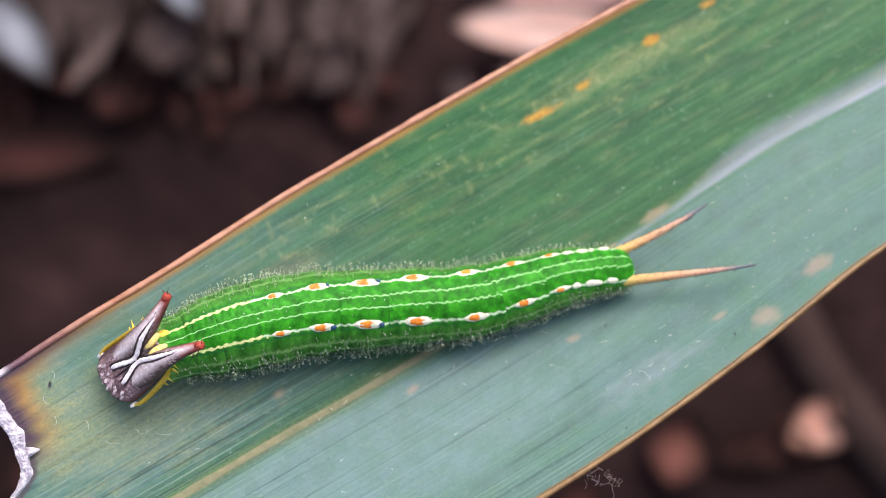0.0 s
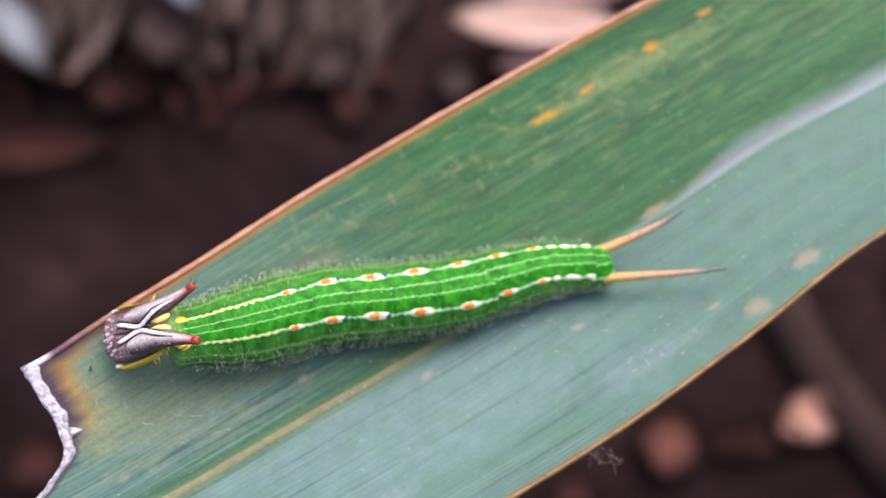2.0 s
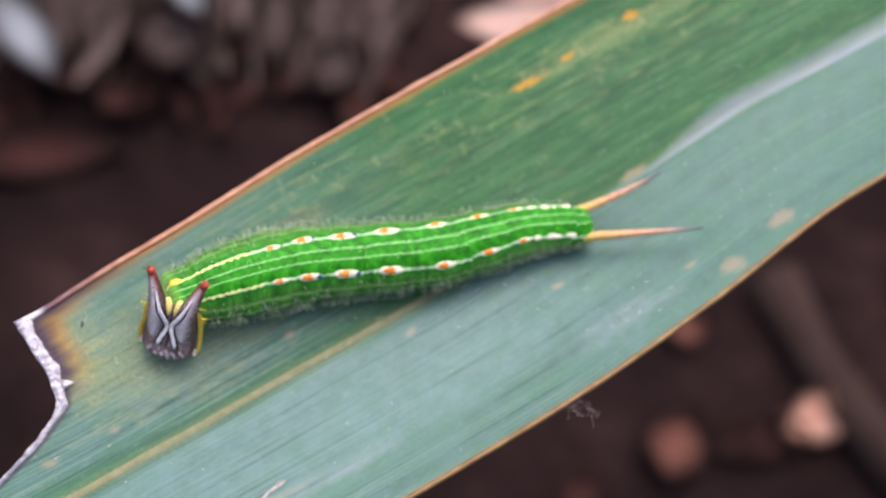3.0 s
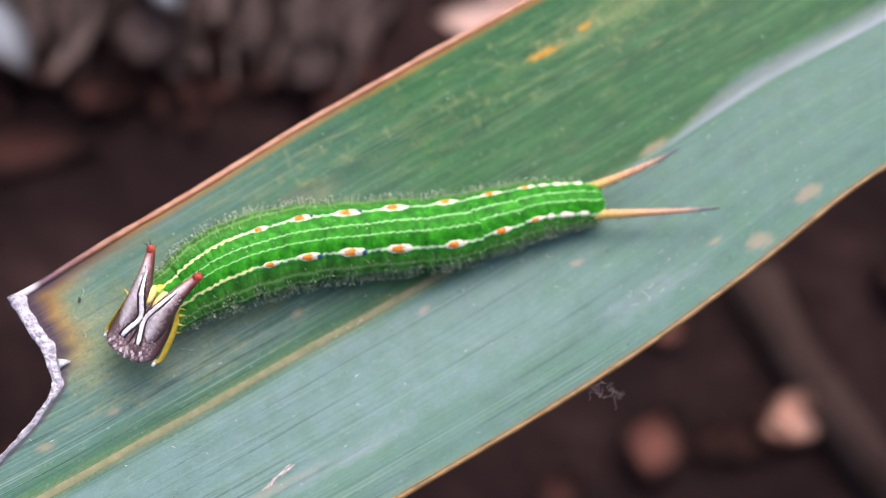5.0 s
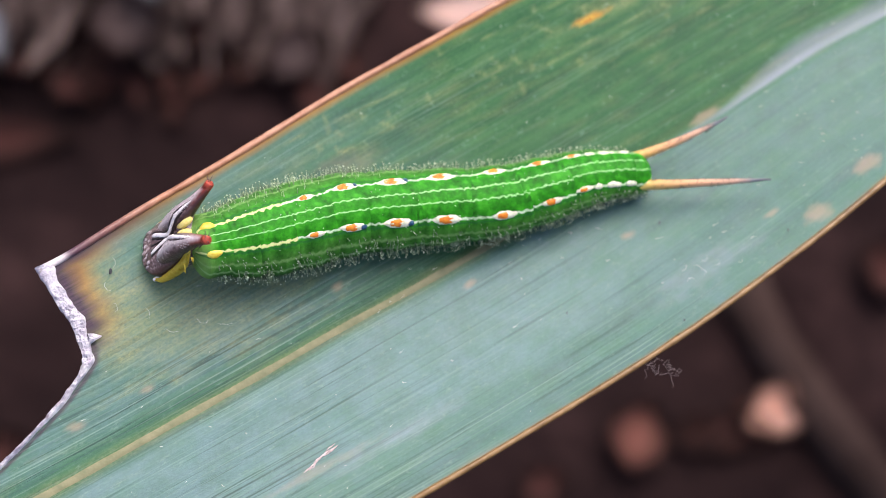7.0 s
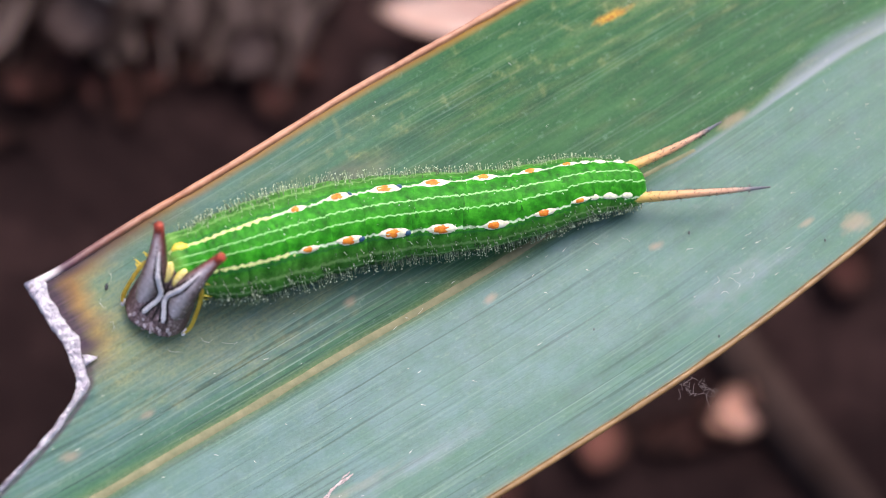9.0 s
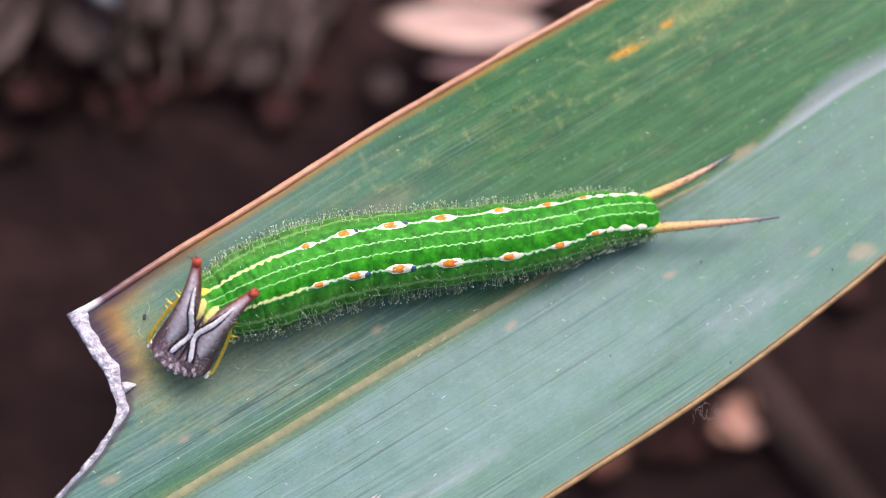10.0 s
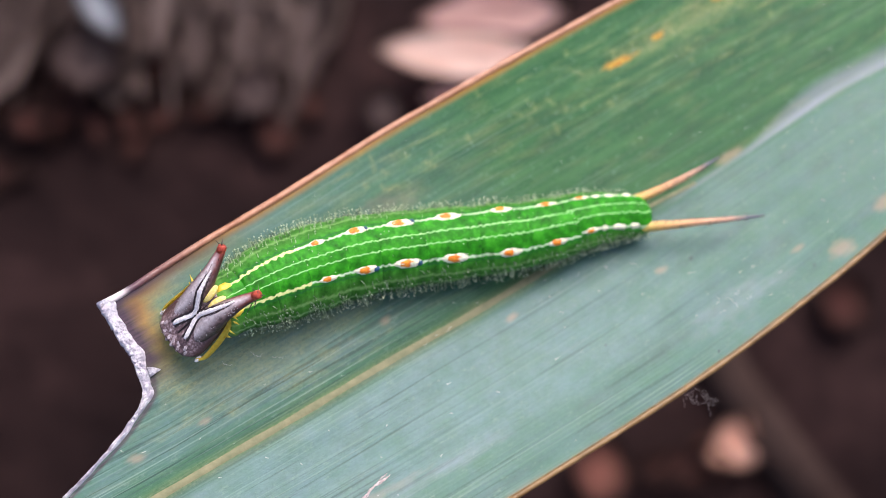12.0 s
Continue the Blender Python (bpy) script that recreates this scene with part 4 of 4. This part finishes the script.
# The bright tan leaves stand for sun flecks on the litter, painted as colour.
dry_leaf(15.7, 13.1, 4.0, 2.5, 25, 0, 0.9, label="bright tan dry leaf standing for a sun fleck on dark soil")
dry_leaf(14.8, 12.7, 6.2, 2.4, 24, 1, label="rust-red dry leaf under a brighter one")
dry_leaf(13.0, 12.0, 4.4, 2.0, 12, 6, label="dull red-brown dry leaf on dark soil")
dry_leaf(16.6, 13.9, 1.8, 1.3, 60, 0, 1.3, label="bright tan dry leaf fragment standing for a sun fleck on dark soil")
dry_leaf(9.2, 11.6, 3.4, 3.0, 70, 1, label="rust-red dry leaf on dark soil")
dry_leaf(10.2, 17.3, 2.2, 1.9, 10, 1, label="small rust-red dry leaf on dark soil")
dry_leaf(3.7, 32.2, 9.2, 3.0, -3, 2, 2.6, label="pale pinkish dry leaf on dark soil", roll=4, blunt=0.4)
dry_leaf(5.2, 34.9, 8.5, 3.4, 6, 5, 2.4, label="pink-tan dry leaf on dark soil")
dry_leaf(4.2, 30.6, 6.0, 1.4, 4, 5, 1.6, label="narrow pink-tan dry leaf on dark soil")
dry_leaf(-0.4, 29.6, 2.6, 2.0, 80, 8, 1.6, label="mauve-brown dead leaf on dark soil")
dry_leaf(-6.8, 30.8, 3.2, 2.6, 70, 8, 1.6, label="mauve-brown dead leaf on dark soil")
dry_leaf(-15.0, 31.8, 4.4, 3.6, 95, 8, 2.2, label="broad mauve-brown dead leaf on dark soil")
dry_leaf(-22.4, 31.8, 8.0, 3.0, 126, 4, 3.2, label="pale bluish fallen leaf on dark soil")
dry_leaf(-14.3, 34.0, 5.2, 2.0, -55, 4, 3.4, label="small pale fallen leaf on dark soil")
dry_leaf(-21.5, 26.4, 9.0, 3.0, 5, 6, label="dull red-brown dry leaf on dark soil")
dry_leaf(-18.6, 10.6, 3.2, 2.8, 40, 6, label="dull red-brown curled leaf on dark soil")
dry_leaf(-24.5, 21.0, 3.0, 2.4, 80, 6, label="dull red-brown curled leaf on dark soil")
dry_leaf(5.0, 9.4, 2.4, 2.0, 40, 6, label="small dull red-brown leaf on dark soil")
dry_leaf(12.3, 12.2, 3.6, 1.6, 12, 6, label="dull red-brown dry leaf on dark soil")
dry_leaf(21.5, 20.0, 3.4, 3.0, 60, 6, label="dull red-brown curled leaf on dark soil")


def stem(pts, r, label="thin brown stem lying on the ground"):
    bm = bmesh.new()
    tube(bm, pts, [r * (1 + 0.2 * noise.noise((i, r, 0))) for i in range(len(pts))], 8)
    ob = part("stem", bm, STEM)
    tagged(ob, label, "stem", "stems on the ground")


stem([(14.3, 20.0, GZ - 0.5), (15.6, 16.6, GZ - 0.6), (17.3, 13.4, GZ - 0.6), (20.5, 8.4, GZ - 0.7)], 1.3)

_q = random.Random(3)
for _i in range(235):
    _x = _q.uniform(-30, -2.5)
    _y = 44 - 11.5 * _q.random() ** 1.1
    if _x > -4 and _y < 36:
        continue
    dry_leaf(_x, _y, _q.uniform(3.5, 8.0), _q.uniform(0.5, 1.5), 92 + _q.gauss(0, 14), 7, 0.3 + 0.005 * _i, "withered grey-brown leaf fragment on dark soil", _q.uniform(-35, 35))
for _i in range(26):
    dry_leaf(_q.uniform(-29, -3), _q.uniform(28.5, 33.5), _q.uniform(2.0, 4.5), _q.uniform(1.0, 2.4), 90 + _q.gauss(0, 30), 6, 0.3 + 0.02 * _i, "dull red-brown leaf fragment on dark soil", _q.uniform(-20, 20))


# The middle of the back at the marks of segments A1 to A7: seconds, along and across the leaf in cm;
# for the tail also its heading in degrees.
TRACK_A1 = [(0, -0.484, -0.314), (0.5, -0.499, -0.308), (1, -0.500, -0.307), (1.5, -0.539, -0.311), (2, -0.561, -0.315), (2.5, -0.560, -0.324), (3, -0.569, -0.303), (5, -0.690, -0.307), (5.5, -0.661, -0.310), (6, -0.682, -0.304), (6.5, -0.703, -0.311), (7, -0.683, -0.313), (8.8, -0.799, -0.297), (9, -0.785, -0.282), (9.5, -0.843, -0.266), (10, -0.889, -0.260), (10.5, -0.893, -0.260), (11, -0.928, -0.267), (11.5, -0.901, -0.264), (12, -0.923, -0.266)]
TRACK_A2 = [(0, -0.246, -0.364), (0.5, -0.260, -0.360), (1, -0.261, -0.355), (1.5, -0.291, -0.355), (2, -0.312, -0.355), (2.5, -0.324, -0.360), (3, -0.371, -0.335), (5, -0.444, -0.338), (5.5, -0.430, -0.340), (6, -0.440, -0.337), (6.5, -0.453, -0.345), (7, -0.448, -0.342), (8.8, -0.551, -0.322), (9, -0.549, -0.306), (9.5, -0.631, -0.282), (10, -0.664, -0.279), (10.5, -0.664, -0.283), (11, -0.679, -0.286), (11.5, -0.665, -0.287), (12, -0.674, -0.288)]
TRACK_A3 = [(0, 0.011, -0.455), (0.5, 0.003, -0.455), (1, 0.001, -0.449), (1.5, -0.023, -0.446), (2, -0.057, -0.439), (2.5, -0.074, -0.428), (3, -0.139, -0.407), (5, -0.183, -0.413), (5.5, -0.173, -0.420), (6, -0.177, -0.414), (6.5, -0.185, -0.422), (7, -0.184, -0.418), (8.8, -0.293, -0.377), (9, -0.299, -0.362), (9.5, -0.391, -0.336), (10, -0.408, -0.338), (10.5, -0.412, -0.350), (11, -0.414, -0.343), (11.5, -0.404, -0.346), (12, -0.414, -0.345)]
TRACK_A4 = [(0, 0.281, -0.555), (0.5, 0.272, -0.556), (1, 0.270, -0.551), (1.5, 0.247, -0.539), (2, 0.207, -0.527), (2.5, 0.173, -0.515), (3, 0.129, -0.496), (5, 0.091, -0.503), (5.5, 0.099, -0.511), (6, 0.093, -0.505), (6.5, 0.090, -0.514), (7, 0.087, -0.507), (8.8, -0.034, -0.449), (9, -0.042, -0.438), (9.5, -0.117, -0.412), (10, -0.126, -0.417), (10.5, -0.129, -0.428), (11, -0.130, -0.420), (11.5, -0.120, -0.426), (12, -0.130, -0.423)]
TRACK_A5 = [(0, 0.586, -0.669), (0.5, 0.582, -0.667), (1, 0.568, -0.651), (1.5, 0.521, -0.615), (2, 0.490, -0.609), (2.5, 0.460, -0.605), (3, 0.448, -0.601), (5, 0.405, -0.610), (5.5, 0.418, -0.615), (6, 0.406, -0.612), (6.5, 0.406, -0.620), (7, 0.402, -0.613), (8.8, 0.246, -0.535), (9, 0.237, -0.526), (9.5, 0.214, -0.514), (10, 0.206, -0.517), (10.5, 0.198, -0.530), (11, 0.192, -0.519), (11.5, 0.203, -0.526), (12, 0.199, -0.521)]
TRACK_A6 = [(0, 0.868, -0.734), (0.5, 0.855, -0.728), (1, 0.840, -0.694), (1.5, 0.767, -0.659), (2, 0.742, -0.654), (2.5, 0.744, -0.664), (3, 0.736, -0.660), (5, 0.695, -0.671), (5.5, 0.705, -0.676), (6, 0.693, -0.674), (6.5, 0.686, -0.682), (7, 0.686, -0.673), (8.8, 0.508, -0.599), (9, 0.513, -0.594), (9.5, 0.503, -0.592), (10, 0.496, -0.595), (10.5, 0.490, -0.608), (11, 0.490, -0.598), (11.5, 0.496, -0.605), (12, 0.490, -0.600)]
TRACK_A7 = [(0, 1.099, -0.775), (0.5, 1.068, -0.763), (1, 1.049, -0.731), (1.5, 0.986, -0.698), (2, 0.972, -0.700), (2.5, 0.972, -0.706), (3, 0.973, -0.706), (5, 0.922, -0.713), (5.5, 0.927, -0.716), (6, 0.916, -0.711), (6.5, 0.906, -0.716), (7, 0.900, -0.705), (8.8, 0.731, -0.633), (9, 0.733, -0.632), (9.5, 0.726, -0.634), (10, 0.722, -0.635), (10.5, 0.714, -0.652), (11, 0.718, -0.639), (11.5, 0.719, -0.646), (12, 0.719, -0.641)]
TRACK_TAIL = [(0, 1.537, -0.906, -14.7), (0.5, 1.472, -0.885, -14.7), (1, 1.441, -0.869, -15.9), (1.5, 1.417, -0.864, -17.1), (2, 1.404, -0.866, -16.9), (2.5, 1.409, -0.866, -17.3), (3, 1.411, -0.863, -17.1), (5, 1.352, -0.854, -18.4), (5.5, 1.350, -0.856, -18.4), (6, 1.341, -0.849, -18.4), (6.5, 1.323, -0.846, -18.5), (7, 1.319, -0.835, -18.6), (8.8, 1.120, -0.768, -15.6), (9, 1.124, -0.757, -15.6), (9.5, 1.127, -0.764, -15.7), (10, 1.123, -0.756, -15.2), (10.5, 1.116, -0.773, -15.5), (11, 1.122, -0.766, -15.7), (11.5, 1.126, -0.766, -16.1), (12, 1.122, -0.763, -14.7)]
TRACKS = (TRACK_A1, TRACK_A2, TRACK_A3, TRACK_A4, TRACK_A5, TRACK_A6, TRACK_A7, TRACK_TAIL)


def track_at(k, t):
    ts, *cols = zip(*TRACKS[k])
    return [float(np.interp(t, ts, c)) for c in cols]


def heading(back, up):
    """The turn of a body ring whose local x runs towards the tail and z to the back."""
    x = back.normalized()
    y = up.cross(x).normalized()
    z = x.cross(y)
    m = Matrix((x, y, z)).transposed()
    return m


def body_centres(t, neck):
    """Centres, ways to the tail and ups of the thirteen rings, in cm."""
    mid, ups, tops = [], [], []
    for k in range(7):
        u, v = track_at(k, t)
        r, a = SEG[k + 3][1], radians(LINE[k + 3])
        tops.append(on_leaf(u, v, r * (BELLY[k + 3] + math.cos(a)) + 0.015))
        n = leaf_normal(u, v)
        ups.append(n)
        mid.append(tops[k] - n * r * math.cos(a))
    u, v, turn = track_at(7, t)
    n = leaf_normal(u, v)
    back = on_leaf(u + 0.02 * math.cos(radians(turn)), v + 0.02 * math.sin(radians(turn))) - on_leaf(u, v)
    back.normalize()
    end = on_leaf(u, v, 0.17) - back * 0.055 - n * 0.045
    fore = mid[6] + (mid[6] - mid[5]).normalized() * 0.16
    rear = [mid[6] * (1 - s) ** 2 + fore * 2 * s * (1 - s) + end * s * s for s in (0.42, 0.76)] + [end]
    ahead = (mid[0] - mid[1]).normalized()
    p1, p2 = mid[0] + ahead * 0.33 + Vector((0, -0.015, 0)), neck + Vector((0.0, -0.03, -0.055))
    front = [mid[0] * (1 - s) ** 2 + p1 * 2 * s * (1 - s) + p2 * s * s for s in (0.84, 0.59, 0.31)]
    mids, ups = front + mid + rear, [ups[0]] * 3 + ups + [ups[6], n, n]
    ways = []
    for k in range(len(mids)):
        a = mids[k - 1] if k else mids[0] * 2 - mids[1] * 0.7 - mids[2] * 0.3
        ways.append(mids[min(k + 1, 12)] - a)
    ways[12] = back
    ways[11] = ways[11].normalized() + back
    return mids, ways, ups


def motions():
    head_rows = [
        (0, pose(-0.00905, -0.00735, 0.00473, -19.1, -12.0, 127.7)),
        (0.5, pose(-0.00933, -0.00671, 0.00520, -16.7, 20.2, 102.4)),
        (0.7, pose(-0.00949, -0.00655, 0.00554, -40.8, 12.3, 93.8)),
        (1, pose(-0.00928, -0.00733, 0.00593, -20.4, -4.3, 108.0)),
        (1.5, pose(-0.00988, -0.00635, 0.00558, -23.5, 23.0, 79.8)),
        (1.8, pose(-0.01007, -0.00636, 0.00607, -23.1, 7.9, 77.1)),
        (2, pose(-0.01045, -0.00728, 0.00604, -12.2, -4.6, 100.3)),
        (2.5, pose(-0.01071, -0.00750, 0.00533, -7.8, -11.2, 113.8)),
        (2.9, pose(-0.00907, -0.00881, 0.00469, -54.4, -10.8, 165.8)),
        (3, pose(-0.00904, -0.00855, 0.00489, -47.7, -10.5, 167.8)),
        (3.2, pose(-0.01022, -0.00839, 0.00543, -24.0, -3.7, 135.3)),
        (4.8, pose(-0.00958, -0.00997, 0.00487, -16.3, -9.7, 166.2)),
        (5, pose(-0.01019, -0.00981, 0.00484, -14.0, -2.5, 149.6)),
        (5.2, pose(-0.01038, -0.00898, 0.00508, -16.0, 11.9, 127.7)),
        (5.5, pose(-0.01010, -0.00800, 0.00524, -46.6, 8.0, 100.1)),
        (5.7, pose(-0.01021, -0.00733, 0.00548, -53.5, 0.6, 91.5)),
        (6, pose(-0.01045, -0.00847, 0.00528, -24.6, -7.3, 128.3)),
        (6.5, pose(-0.01065, -0.00807, 0.00549, -19.2, 15.2, 109.8)),
        (6.8, pose(-0.01035, -0.00737, 0.00554, -51.8, 6.7, 94.5)),
        (7, pose(-0.01062, -0.00760, 0.00542, -38.3, 1.0, 93.3)),
        (7.2, pose(-0.01080, -0.00837, 0.00503, -25.6, -8.4, 118.5)),
        (8.8, pose(-0.01203, -0.00908, 0.00529, -30.1, -23.5, 141.9)),
        (9, pose(-0.01144, -0.00912, 0.00501, -47.2, -16.5, 157.9)),
        (9.2, pose(-0.01113, -0.00873, 0.00500, -50.6, -6.3, 173.9)),
        (9.5, pose(-0.01213, -0.00923, 0.00535, -21.6, -3.8, 119.1)),
        (9.8, pose(-0.01232, -0.00972, 0.00513, -13.1, -12.7, 129.3)),
        (10, pose(-0.01171, -0.00961, 0.00505, -33.4, -18.2, 156.4)),
        (10.3, pose(-0.01053, -0.01018, 0.00474, -58.0, -6.3, 178.8)),
        (10.5, pose(-0.01140, -0.01018, 0.00523, -39.6, -4.2, 163.8)),
        (11, pose(-0.01195, -0.01071, 0.00527, -22.0, -7.5, 158.7)),
        (11.4, pose(-0.01202, -0.00962, 0.00539, -32.3, 4.1, 114.6)),
        (11.5, pose(-0.01197, -0.00931, 0.00541, -43.9, 4.8, 106.4)),
        (11.7, pose(-0.01209, -0.00828, 0.00582, -53.9, 2.2, 93.0)),
        (12, pose(-0.01226, -0.00973, 0.00552, -29.8, -7.1, 128.2)),
    ]
    here = Matrix.Translation(BASE).inverted()
    walk(head, [(t, here @ m) for t, m in head_rows])
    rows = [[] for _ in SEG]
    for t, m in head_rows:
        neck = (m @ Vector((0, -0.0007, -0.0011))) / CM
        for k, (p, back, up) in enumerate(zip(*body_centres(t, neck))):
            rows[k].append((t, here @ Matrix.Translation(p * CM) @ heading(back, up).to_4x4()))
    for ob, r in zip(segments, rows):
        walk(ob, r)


motions()
